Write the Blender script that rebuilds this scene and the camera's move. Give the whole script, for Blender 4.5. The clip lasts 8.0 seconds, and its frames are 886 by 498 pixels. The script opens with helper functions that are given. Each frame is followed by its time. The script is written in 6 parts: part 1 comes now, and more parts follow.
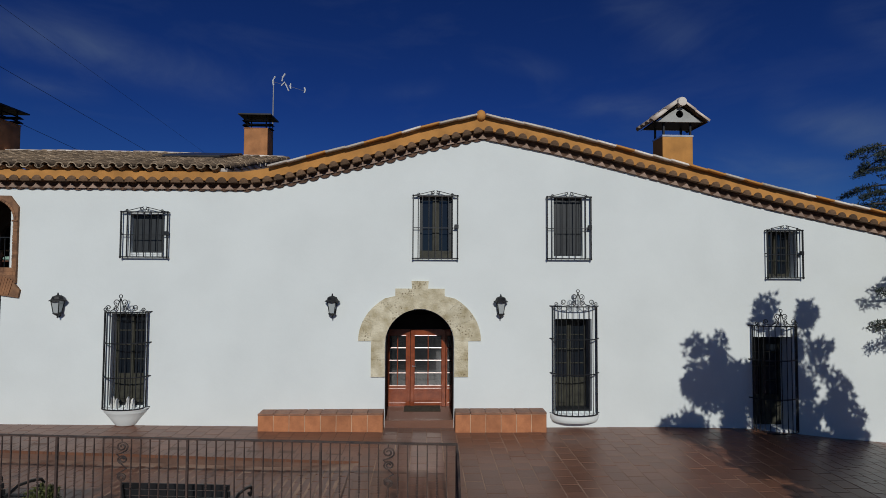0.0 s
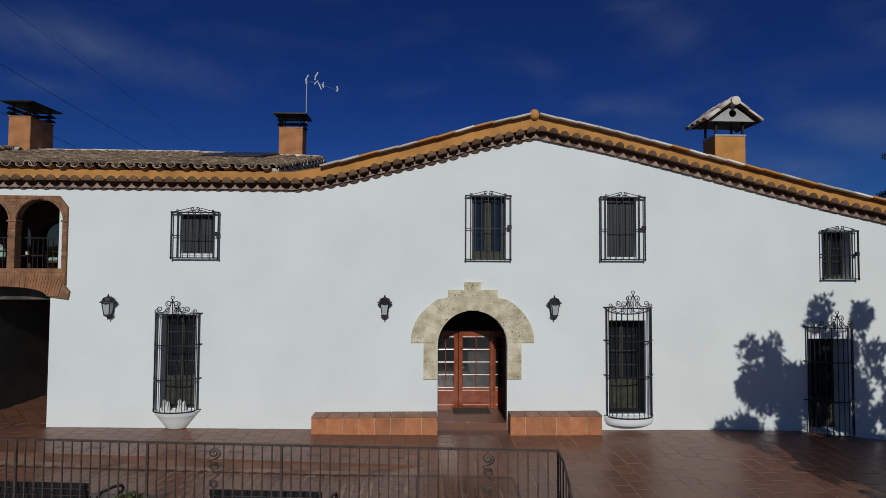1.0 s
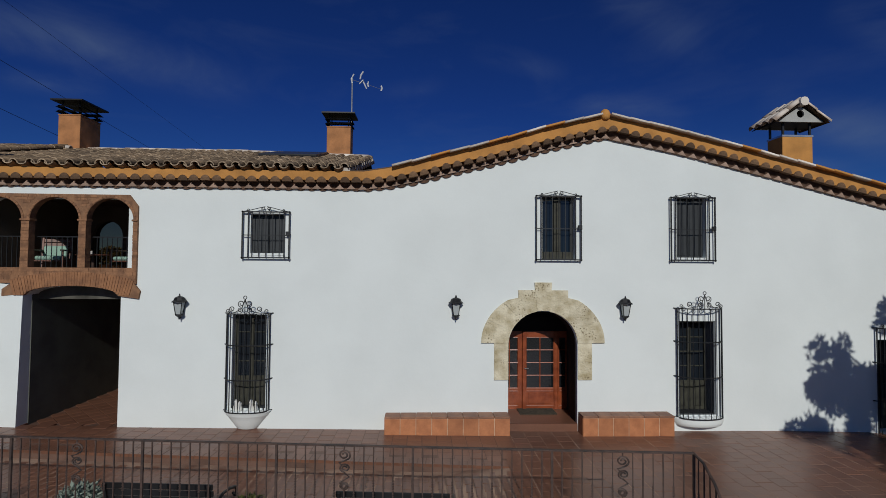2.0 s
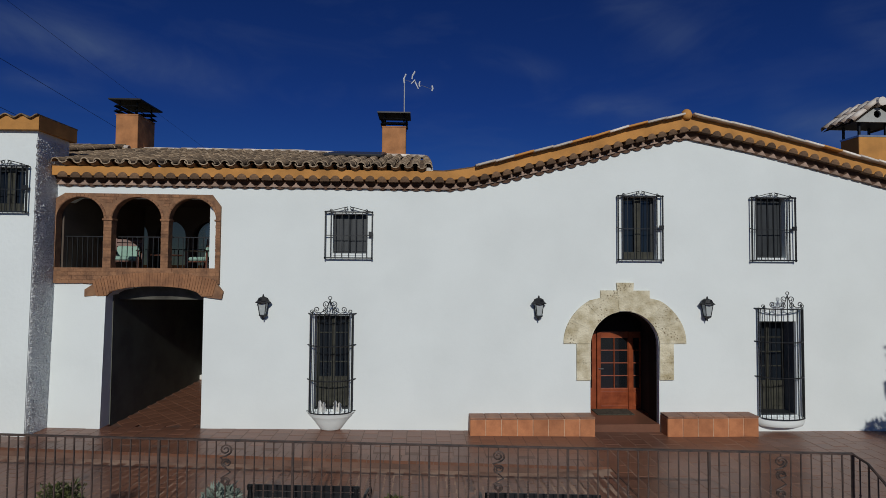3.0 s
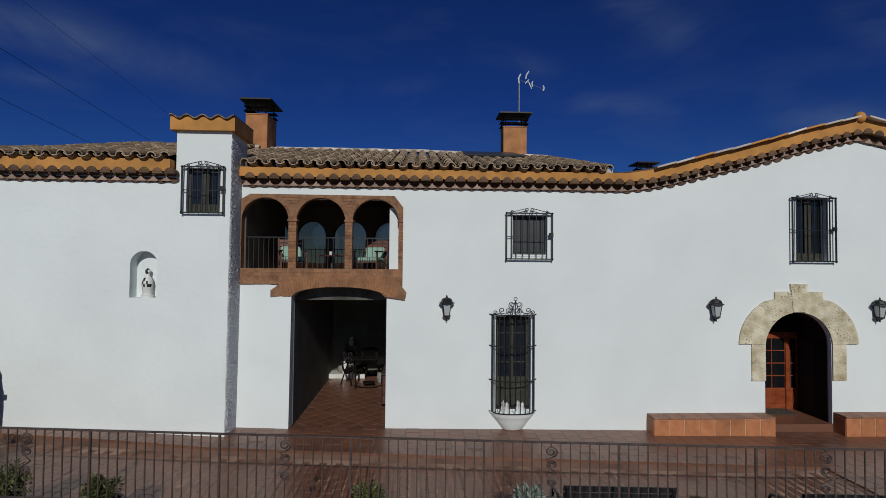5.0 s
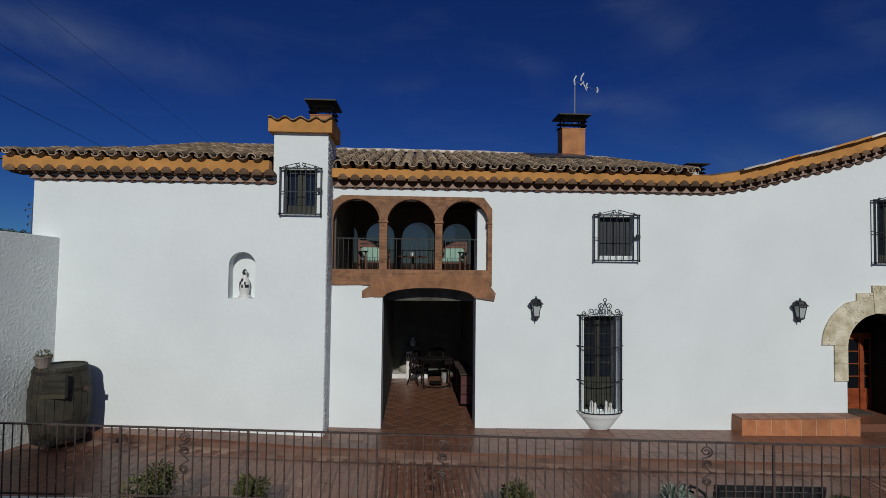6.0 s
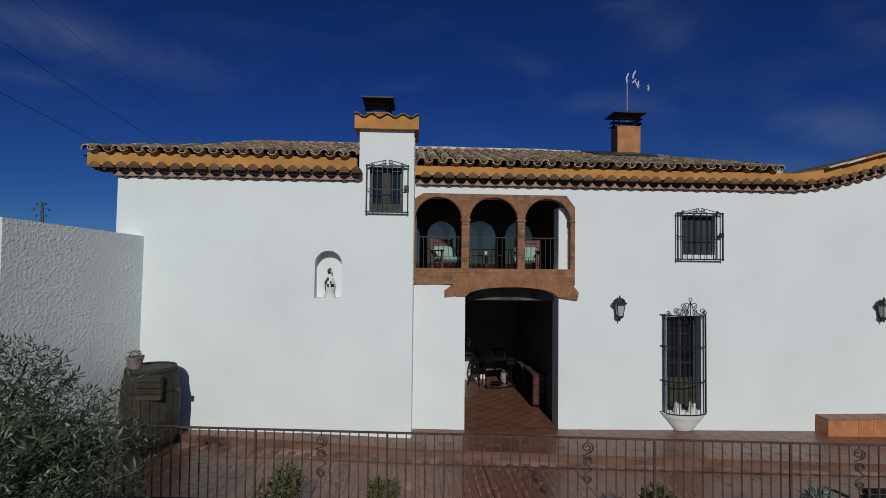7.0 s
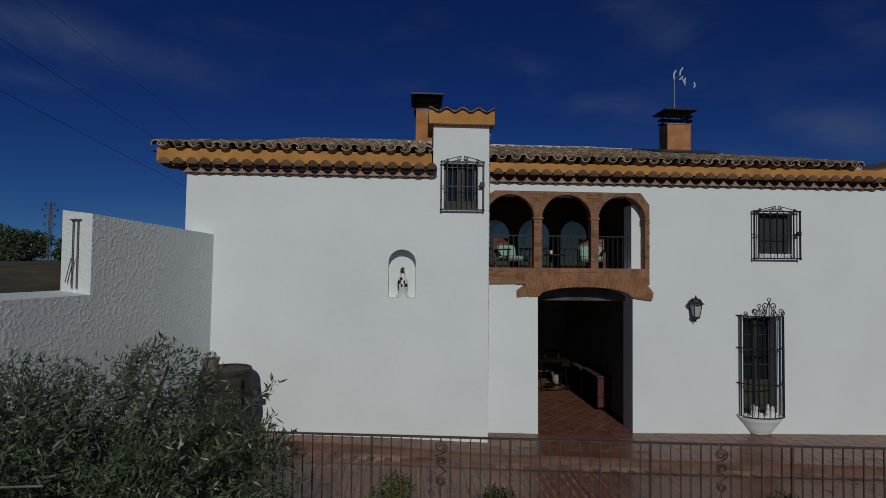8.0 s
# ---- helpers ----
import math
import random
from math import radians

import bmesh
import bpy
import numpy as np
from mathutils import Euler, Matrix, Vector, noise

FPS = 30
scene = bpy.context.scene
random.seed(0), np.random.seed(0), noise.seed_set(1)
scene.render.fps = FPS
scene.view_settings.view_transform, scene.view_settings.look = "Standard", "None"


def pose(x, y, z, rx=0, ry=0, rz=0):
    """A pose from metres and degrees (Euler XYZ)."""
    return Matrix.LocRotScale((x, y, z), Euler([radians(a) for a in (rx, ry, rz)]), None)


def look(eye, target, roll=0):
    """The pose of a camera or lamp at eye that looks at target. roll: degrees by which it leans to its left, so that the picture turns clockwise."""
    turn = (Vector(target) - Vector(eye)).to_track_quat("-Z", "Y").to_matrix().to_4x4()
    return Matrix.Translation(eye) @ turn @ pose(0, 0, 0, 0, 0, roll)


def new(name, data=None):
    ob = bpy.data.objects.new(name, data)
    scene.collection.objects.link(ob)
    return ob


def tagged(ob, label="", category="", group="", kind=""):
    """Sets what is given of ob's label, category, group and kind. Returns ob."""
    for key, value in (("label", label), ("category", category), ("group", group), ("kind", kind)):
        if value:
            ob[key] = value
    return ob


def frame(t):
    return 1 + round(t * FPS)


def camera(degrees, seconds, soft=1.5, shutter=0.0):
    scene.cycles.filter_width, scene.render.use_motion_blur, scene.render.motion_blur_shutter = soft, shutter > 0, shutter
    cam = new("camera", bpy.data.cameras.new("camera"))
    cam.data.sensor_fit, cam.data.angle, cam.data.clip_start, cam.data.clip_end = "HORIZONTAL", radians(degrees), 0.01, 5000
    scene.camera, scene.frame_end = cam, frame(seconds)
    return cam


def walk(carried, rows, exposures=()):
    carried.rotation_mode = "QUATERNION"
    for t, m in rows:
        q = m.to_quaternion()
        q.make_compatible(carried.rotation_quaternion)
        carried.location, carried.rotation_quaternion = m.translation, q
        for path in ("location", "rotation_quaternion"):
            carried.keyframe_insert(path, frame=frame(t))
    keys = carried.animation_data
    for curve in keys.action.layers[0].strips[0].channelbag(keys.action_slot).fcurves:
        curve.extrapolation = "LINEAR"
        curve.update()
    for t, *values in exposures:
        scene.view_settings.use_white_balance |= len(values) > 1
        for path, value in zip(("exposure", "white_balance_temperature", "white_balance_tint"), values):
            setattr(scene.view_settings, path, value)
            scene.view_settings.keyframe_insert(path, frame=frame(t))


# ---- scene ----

from mathutils import geometry

cam = camera(82.4, 8.0, soft=0.77)
PATH = [
    (0, (-0.021, -0.127, 3.412), (0.052, 1.87, 3.487), 0.3),
    (0.5, (-0.523, -0.036, 3.465), (-0.451, 1.962, 3.534), 0.3),
    (1, (-1.15, 0.034, 3.449), (-1.076, 2.031, 3.52), 0.3),
    (1.5, (-1.865, 0.086, 3.457), (-1.791, 2.083, 3.526), 0.4),
    (3, (-4.431, 0.233, 3.437), (-4.345, 2.23, 3.508), 0.4),
    (3.5, (-5.367, 0.303, 3.444), (-5.282, 2.3, 3.513), 0.4),
    (4, (-6.353, 0.34, 3.468), (-6.264, 2.337, 3.531), 0.4),
    (4.5, (-7.277, 0.316, 3.492), (-7.189, 2.313, 3.551), 0.5),
    (4.7, (-7.652, 0.339, 3.492), (-7.561, 2.336, 3.551), 0.5),
    (6, (-10.11, 0.358, 3.509), (-10.007, 2.354, 3.566), 0.6),
    (6.5, (-10.98, 0.464, 3.492), (-10.874, 2.461, 3.55), 0.6),
    (7, (-11.819, 0.595, 3.476), (-11.709, 2.591, 3.532), 0.6),
    (7.5, (-12.599, 0.775, 3.439), (-12.49, 2.771, 3.497), 0.6),
    (8, (-13.216, 0.945, 3.431), (-13.106, 2.941, 3.49), 0.6),
]
walk(cam, [(t, look(eye, target, roll)) for t, eye, target, roll in PATH],
     exposures=[(0.0, 0.0), (7.4, 0.0), (7.8, -0.18), (8.0, -0.56)])

# ---------------------------------------------------------------- light
SUN_ELEV, SUN_SIDE = radians(27.5), radians(-1.2)      # the sun stands low behind the camera
world = bpy.data.worlds.new("world")
scene.world = world
world.use_nodes = True
wn, wl = world.node_tree.nodes, world.node_tree.links
wn.clear()
sky = wn.new("ShaderNodeTexSky")
sky.sky_type, sky.sun_disc = "NISHITA", False
sky.sun_elevation, sky.sun_rotation = SUN_ELEV, radians(180) + SUN_SIDE
sky.altitude, sky.air_density, sky.dust_density, sky.ozone_density = 2200, 0.8, 0.2, 4.0
tint = wn.new("ShaderNodeMix")
tint.data_type, tint.blend_type = "RGBA", "MULTIPLY"
tint.inputs[0].default_value = 1.0
sunward = wn.new("ShaderNodeMix")                      # the sky pales towards the sun, deepens away from it
sunward.data_type = "RGBA"
sunward.inputs[6].default_value, sunward.inputs[7].default_value = (0.143, 0.325, 0.80, 1), (0.78, 0.82, 0.95, 1)
coord = wn.new("ShaderNodeTexCoord")
stretch = wn.new("ShaderNodeMapping")
stretch.inputs["Scale"].default_value = (2.2, 2.2, 6.5)
stretch.inputs["Rotation"].default_value = (0.0, 0.30, 0.4)
stretch.inputs["Location"].default_value = (1.7, 0.6, 0.35)
cirrus = wn.new("ShaderNodeTexNoise")
cirrus.inputs["Scale"].default_value, cirrus.inputs["Detail"].default_value = 1.5, 7.0
cirrus.inputs["Roughness"].default_value, cirrus.inputs["Distortion"].default_value = 0.58, 0.45
veil = wn.new("ShaderNodeMapRange")
veil.inputs["From Min"].default_value, veil.inputs["From Max"].default_value = 0.50, 0.80
veil.inputs["To Max"].default_value = 0.10
CIRRUS = (((-0.61, 0.72, 0.34), (-0.33, 0.89, 0.31), 0.055, 0.26), ((0.30, 0.83, 0.47), (0.45, 0.81, 0.37), 0.05, 0.13), ((0.60, 0.70, 0.39), (0.67, 0.67, 0.33), 0.05, 0.18),
          ((0.56, 0.79, 0.26), (0.69, 0.69, 0.19), 0.05, 0.26), ((0.51, 0.84, 0.20), (0.65, 0.75, 0.13), 0.05, 0.18), ((0.10, 0.91, 0.39), (0.25, 0.90, 0.355), 0.03, 0.16),
          ((0.29, 0.91, 0.30), (0.445, 0.855, 0.27), 0.03, 0.16), ((-0.61, 0.75, 0.27), (-0.51, 0.81, 0.27), 0.025, 0.2), ((-0.11, 0.94, 0.32), (0.03, 0.94, 0.34), 0.025, 0.10))
streaks = None                                         # thin drawn-out veils, each between two directions of the sky
for a, b, wide, strong in CIRRUS:
    a, b = Vector(a).normalized(), Vector(b).normalized()
    middle, pole = (a + b).normalized(), a.cross(b).normalized()
    off, near, soft_edge, soft_end, both_ = (wn.new("ShaderNodeVectorMath"), wn.new("ShaderNodeVectorMath"), wn.new("ShaderNodeMapRange"),
                                             wn.new("ShaderNodeMapRange"), wn.new("ShaderNodeMath"))
    off.operation = near.operation = "DOT_PRODUCT"
    off.inputs[1].default_value, near.inputs[1].default_value = pole, middle
    wl.new(coord.outputs["Generated"], off.inputs[0]), wl.new(coord.outputs["Generated"], near.inputs[0])
    away = wn.new("ShaderNodeMath")
    away.operation = "ABSOLUTE"
    wl.new(off.outputs["Value"], away.inputs[0]), wl.new(away.outputs[0], soft_edge.inputs[0]), wl.new(near.outputs["Value"], soft_end.inputs[0])
    reach = a.angle(middle)
    soft_edge.interpolation_type = soft_end.interpolation_type = "SMOOTHSTEP"
    soft_edge.inputs["From Min"].default_value, soft_edge.inputs["From Max"].default_value = wide, 0.0
    soft_end.inputs["From Min"].default_value, soft_end.inputs["From Max"].default_value = math.cos(reach * 1.35), math.cos(reach * 0.3)
    soft_edge.inputs["To Max"].default_value = strong
    both_.operation = "MULTIPLY"
    wl.new(soft_edge.outputs[0], both_.inputs[0]), wl.new(soft_end.outputs[0], both_.inputs[1])
    if streaks:
        more = wn.new("ShaderNodeMath")
        wl.new(streaks, more.inputs[0]), wl.new(both_.outputs[0], more.inputs[1])
        streaks = more.outputs[0]
    else:
        streaks = both_.outputs[0]
cloud = wn.new("ShaderNodeMix")
cloud.data_type = "RGBA"
cloud.inputs[7].default_value = (2.6, 3.6, 5.2, 1)
back = wn.new("ShaderNodeBackground")
back.inputs["Strength"].default_value = 0.047
wout = wn.new("ShaderNodeOutputWorld")
facing, pale = wn.new("ShaderNodeSeparateXYZ"), wn.new("ShaderNodeMapRange")
pale.inputs["From Min"].default_value, pale.inputs["From Max"].default_value = 0.15, -0.85
wl.new(coord.outputs["Generated"], facing.inputs[0]), wl.new(facing.outputs["Y"], pale.inputs[0])
low_sky, hazy = wn.new("ShaderNodeMapRange"), wn.new("ShaderNodeMix")
low_sky.inputs["From Min"].default_value, low_sky.inputs["From Max"].default_value = 0.30, 0.0
hazy.data_type = "RGBA"
hazy.inputs[7].default_value = (0.21, 0.44, 0.72, 1)
wl.new(facing.outputs["Z"], low_sky.inputs[0]), wl.new(low_sky.outputs[0], hazy.inputs[0])
wl.new(pale.outputs[0], sunward.inputs[0]), wl.new(sunward.outputs[2], hazy.inputs[6]), wl.new(hazy.outputs[2], tint.inputs[7])
wl.new(sky.outputs[0], tint.inputs[6])
wl.new(coord.outputs["Generated"], stretch.inputs[0])
wl.new(stretch.outputs[0], cirrus.inputs["Vector"])
wl.new(cirrus.outputs[0], veil.inputs[0])
wisps, torn = wn.new("ShaderNodeMath"), wn.new("ShaderNodeMapRange")
torn.inputs["From Min"].default_value, torn.inputs["From Max"].default_value = 0.36, 0.66
wisps.operation = "MULTIPLY_ADD"
wl.new(cirrus.outputs[0], torn.inputs[0])
wl.new(streaks, wisps.inputs[0]), wl.new(torn.outputs[0], wisps.inputs[1]), wl.new(veil.outputs[0], wisps.inputs[2])
wl.new(wisps.outputs[0], cloud.inputs[0])
wl.new(tint.outputs[2], cloud.inputs[6])
wl.new(cloud.outputs[2], back.inputs[0])
wl.new(back.outputs[0], wout.inputs[0])

sun = new("sun", bpy.data.lights.new("sun", "SUN"))
sun.data.energy, sun.data.angle, sun.data.color = 2.33, radians(0.5), (1.0, 0.985, 0.93)
sun_way = Vector((-math.sin(SUN_SIDE) * math.cos(SUN_ELEV), -math.cos(SUN_SIDE) * math.cos(SUN_ELEV), math.sin(SUN_ELEV)))
sun.matrix_world = look(sun_way * 60, (0, 0, 0))


# ---------------------------------------------------------------- materials
def surface(name, colour, rough=0.8, vary=0.12, scale=3.0, fine=60.0, bump=0.15, metal=0.0, dark=None, random_amount=0.0,
            island=0.0, coarse=None, depth=0.01, spec=None, sparse=None):
    """A procedural material: two scales of noise on the colour, fine relief, and a step of tone per piece."""
    m = bpy.data.materials.new(name)
    m.use_nodes = True
    n, l = m.node_tree.nodes, m.node_tree.links
    b = n["Principled BSDF"]
    b.inputs["Roughness"].default_value, b.inputs["Metallic"].default_value = rough, metal
    if spec is not None:
        b.inputs["Specular IOR Level"].default_value = spec
    tc = n.new("ShaderNodeTexCoord")
    big = n.new("ShaderNodeTexNoise")
    big.inputs["Scale"].default_value, big.inputs["Detail"].default_value = scale, 6
    small = n.new("ShaderNodeTexNoise")
    small.inputs["Scale"].default_value, small.inputs["Detail"].default_value = fine, 4
    l.new(tc.outputs["Object"], big.inputs["Vector"]), l.new(tc.outputs["Object"], small.inputs["Vector"])
    mix = n.new("ShaderNodeMix")
    mix.data_type = "RGBA"
    d = dark or tuple(c * (1 - 3.2 * vary) for c in colour)
    mix.inputs[6].default_value, mix.inputs[7].default_value = (*d, 1), (*colour, 1)
    ramp = n.new("ShaderNodeMapRange")
    ramp.inputs["From Min"].default_value, ramp.inputs["From Max"].default_value = 0.3, 0.62
    l.new(big.outputs[0], ramp.inputs[0]), l.new(ramp.outputs[0], mix.inputs[0])
    hsv = n.new("ShaderNodeHueSaturation")
    grain = n.new("ShaderNodeMapRange")
    grain.inputs["To Min"].default_value, grain.inputs["To Max"].default_value = 1 - vary, 1 + vary
    l.new(small.outputs[0], grain.inputs[0])
    l.new(mix.outputs[2], hsv.inputs["Color"])
    value = grain.outputs[0]
    for amount, kind, out in ((random_amount, "ShaderNodeObjectInfo", "Random"), (island, "ShaderNodeNewGeometry", "Random Per Island")):
        if amount:
            info, span, times = n.new(kind), n.new("ShaderNodeMapRange"), n.new("ShaderNodeMath")
            span.inputs["To Min"].default_value, span.inputs["To Max"].default_value = 1 - amount, 1 + amount
            times.operation = "MULTIPLY"
            l.new(info.outputs[out], span.inputs[0])
            l.new(span.outputs[0], times.inputs[0]), l.new(value, times.inputs[1])
            value = times.outputs[0]
    l.new(value, hsv.inputs["Value"])
    l.new(hsv.outputs[0], b.inputs["Base Color"])
    if bump:
        bp = n.new("ShaderNodeBump")
        bp.inputs["Strength"].default_value, bp.inputs["Distance"].default_value = bump, depth
        relief = small
        if coarse:
            relief = n.new("ShaderNodeTexNoise")
            relief.inputs["Scale"].default_value, relief.inputs["Detail"].default_value = coarse, 5
            l.new(tc.outputs["Object"], relief.inputs["Vector"])
        height = relief.outputs[0]
        if sparse:                                    # only the peaks stand out, in patches
            lift, patch, both = n.new("ShaderNodeMapRange"), n.new("ShaderNodeMapRange"), n.new("ShaderNodeMath")
            spots = n.new("ShaderNodeTexNoise")
            spots.inputs["Scale"].default_value = sparse
            l.new(tc.outputs["Object"], spots.inputs["Vector"])
            lift.inputs["From Min"].default_value, lift.inputs["From Max"].default_value = 0.45, 0.70
            patch.inputs["From Min"].default_value, patch.inputs["From Max"].default_value = 0.38, 0.62
            patch.inputs["To Min"].default_value = 0.25
            both.operation = "MULTIPLY"
            l.new(height, lift.inputs[0]), l.new(spots.outputs[0], patch.inputs[0])
            l.new(lift.outputs[0], both.inputs[0]), l.new(patch.outputs[0], both.inputs[1])
            height = both.outputs[0]
        l.new(height, bp.inputs["Height"]), l.new(bp.outputs[0], b.inputs["Normal"])
    return m


WHITE = surface("white_plaster", (0.755, 0.80, 0.79), 0.9, 0.02, 0.8, 40, 0.3, coarse=7, depth=0.010)
ROUGHCAST = surface("rough_white_plaster", (0.755, 0.795, 0.775), 0.9, 0.03, 1.2, 40, 0.55, coarse=21, depth=0.028, sparse=1.2)
PEBBLE = surface("pebbledash_plaster", (0.74, 0.76, 0.76), 0.9, 0.05, 1.2, 40, 0.7, coarse=17, depth=0.06, sparse=4.0)
WHITE_UNEVEN = surface("uneven_white_plaster", (0.755, 0.80, 0.79), 0.9, 0.02, 0.8, 40, 0.45, coarse=8, depth=0.018)
OCHRE = surface("ochre_render", (0.56, 0.26, 0.065), 0.85, 0.10, 2.5, 50, 0.3)
CHIMNEY = surface("chimney_render", (0.47, 0.205, 0.078), 0.85, 0.12, 3, 50, 0.3)
TILE = surface("roof_tile_clay", (0.33, 0.23, 0.135), 0.9, 0.34, 10, 34, 0.7, dark=(0.075, 0.05, 0.03), random_amount=0.42)
TILE_BED = surface("roof_tile_bed", (0.15, 0.095, 0.06), 0.95, 0.2, 5, 45, 0.4, dark=(0.05, 0.037, 0.027))
CORNICE = surface("cornice_clay", (0.19, 0.108, 0.056), 0.9, 0.24, 8, 36, 0.5, dark=(0.065, 0.038, 0.022), random_amount=0.4)
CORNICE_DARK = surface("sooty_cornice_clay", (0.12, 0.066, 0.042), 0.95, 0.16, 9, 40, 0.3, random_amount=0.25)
TOOTH = surface("cornice_brick", (0.42, 0.29, 0.22), 0.9, 0.14, 8, 50, 0.3, random_amount=0.25)
VERGE = surface("verge_tile_clay", (0.70, 0.64, 0.57), 0.85, 0.15, 3, 45, 0.3, dark=(0.40, 0.27, 0.19), random_amount=0.35)
STONE = surface("carved_stone", (0.69, 0.63, 0.47), 0.92, 0.17, 4.0, 30, 0.9, dark=(0.40, 0.335, 0.20), random_amount=0.07, coarse=24, depth=0.025)
sn, sl = STONE.node_tree.nodes, STONE.node_tree.links    # holes eaten into the shell stone
holes, where, deep, pitted = sn.new("ShaderNodeTexVoronoi"), sn.new("ShaderNodeTexNoise"), sn.new("ShaderNodeMapRange"), sn.new("ShaderNodeMapRange")
product, stain, at = sn.new("ShaderNodeMath"), sn.new("ShaderNodeMix"), sn.new("ShaderNodeTexCoord")
holes.inputs["Scale"].default_value, where.inputs["Scale"].default_value = 19, 2.6
deep.inputs["From Min"].default_value, deep.inputs["From Max"].default_value = 0.42, 0.14
pitted.inputs["From Min"].default_value, pitted.inputs["From Max"].default_value = 0.50, 0.60
product.operation, stain.data_type = "MULTIPLY", "RGBA"
stain.inputs[7].default_value = (0.20, 0.155, 0.085, 1)
sl.new(at.outputs["Object"], holes.inputs["Vector"]), sl.new(at.outputs["Object"], where.inputs["Vector"])
sl.new(holes.outputs["Distance"], deep.inputs[0]), sl.new(where.outputs[0], pitted.inputs[0])
sl.new(deep.outputs[0], product.inputs[0]), sl.new(pitted.outputs[0], product.inputs[1])
base = sn["Principled BSDF"].inputs["Base Color"]
sl.new(base.links[0].from_socket, stain.inputs[6]), sl.new(product.outputs[0], stain.inputs[0])
sl.new(stain.outputs[2], base)
BRICK = surface("thin_brick", (0.315, 0.158, 0.08), 0.9, 0.24, 7, 36, 0.8, dark=(0.165, 0.082, 0.045), random_amount=0.13, depth=0.014)
ARCH_BRICK = surface("orange_brick", (0.34, 0.16, 0.075), 0.9, 0.2, 5, 36, 0.7, dark=(0.215, 0.10, 0.05), random_amount=0.08, depth=0.014)
MORTAR = surface("mortar", (0.29, 0.155, 0.082), 0.95, 0.16, 8, 60, 0.4, dark=(0.17, 0.088, 0.05))
PAVER = surface("terracotta_paver", (0.19, 0.086, 0.052), 0.34, 0.16, 0.55, 30, 0.2, dark=(0.12, 0.056, 0.038), random_amount=0.11, island=0.11, spec=0.36)
RISER = surface("step_riser", (0.165, 0.092, 0.066), 0.6, 0.14, 2, 40, 0.2)
GROUT = surface("paver_joint", (0.37, 0.245, 0.175), 0.85, 0.2, 1.4, 50, 0.2, dark=(0.125, 0.062, 0.042))
BENCH_TILE = surface("bench_tile", (0.47, 0.185, 0.078), 0.55, 0.14, 5, 30, 0.3, dark=(0.34, 0.125, 0.052), random_amount=0.16)
SEAT_TILE = surface("bench_seat_tile", (0.30, 0.15, 0.088), 0.6, 0.16, 4, 30, 0.3, dark=(0.19, 0.092, 0.06), random_amount=0.12)
BENCH_GROUT = surface("bench_joint", (0.60, 0.40, 0.27), 0.85, 0.1, 6, 50, 0.2)
IRON = surface("wrought_iron", (0.022, 0.024, 0.027), 0.45, 0.15, 6, 60, 0.2, metal=0.3)
FENCE_IRON = surface("rusty_iron", (0.098, 0.062, 0.05), 0.6, 0.2, 9, 60, 0.3, metal=0.2, dark=(0.03, 0.026, 0.026))
SHUTTER = surface("dark_shutter_paint", (0.028, 0.033, 0.037), 0.5, 0.1, 4, 40, 0.15)
OLIVE_WOOD = surface("weathered_wood", (0.046, 0.045, 0.03), 0.7, 0.2, 6, 40, 0.3)
DOOR_WOOD = surface("varnished_wood", (0.29, 0.070, 0.026), 0.25, 0.2, 5, 50, 0.08, dark=(0.175, 0.038, 0.015))
DARK_WOOD = surface("dark_wood", (0.07, 0.04, 0.028), 0.55, 0.18, 6, 50, 0.25)
CASK_WOOD = surface("old_cask_wood", (0.040, 0.034, 0.020), 0.75, 0.2, 5, 40, 0.4, random_amount=0.2)
BLACK = surface("black_metal", (0.018, 0.018, 0.02), 0.5, 0.15, 6, 60, 0.15, metal=0.4)
ALU = surface("aluminium", (0.62, 0.63, 0.65), 0.35, 0.08, 6, 60, 0.1, metal=0.9)
SLATE = surface("solar_panel_dark", (0.05, 0.055, 0.065), 0.35, 0.1, 3, 40, 0.05)
FIELD = surface("dry_field", (0.10, 0.078, 0.042), 1.0, 0.3, 0.3, 1.6, 0.3, dark=(0.038, 0.04, 0.02))
LEAF = surface("olive_leaf", (0.080, 0.110, 0.058), 0.42, 0.15, 3, 30, 0.0, island=0.65, dark=(0.046, 0.070, 0.035))
LEAF_DARK = surface("conifer_leaf", (0.03, 0.048, 0.032), 0.7, 0.15, 3, 30, 0.0, island=0.4)
SHRUB = surface("shrub_leaf", (0.10, 0.11, 0.032), 0.6, 0.15, 3, 30, 0.0, island=0.4)
SILVER = surface("silver_leaf", (0.24, 0.29, 0.24), 0.7, 0.1, 3, 30, 0.0, island=0.3)
BARK = surface("bark", (0.12, 0.095, 0.07), 0.95, 0.2, 6, 30, 0.6)
POT = surface("clay_pot", (0.14, 0.11, 0.10), 0.8, 0.15, 5, 40, 0.3)
CUSHION = surface("mint_cushion", (0.30, 0.46, 0.38), 0.9, 0.05, 5, 60, 0.2)
CHAIR_WOOD = surface("reddish_wood", (0.17, 0.065, 0.04), 0.5, 0.15, 5, 50, 0.2)
RED_CHEST = surface("red_lacquer_wood", (0.10, 0.030, 0.027), 0.5, 0.12, 4, 40, 0.15)
CERAMIC = surface("white_ceramic", (0.75, 0.74, 0.70), 0.4, 0.05, 6, 50, 0.1)


def glass(name, colour, rough=0.03, clear=0.0):
    m = bpy.data.materials.new(name)
    m.use_nodes = True
    b = m.node_tree.nodes["Principled BSDF"]
    b.inputs["Base Color"].default_value, b.inputs["Roughness"].default_value = (*colour, 1), rough
    b.inputs["Transmission Weight"].default_value = clear
    return m


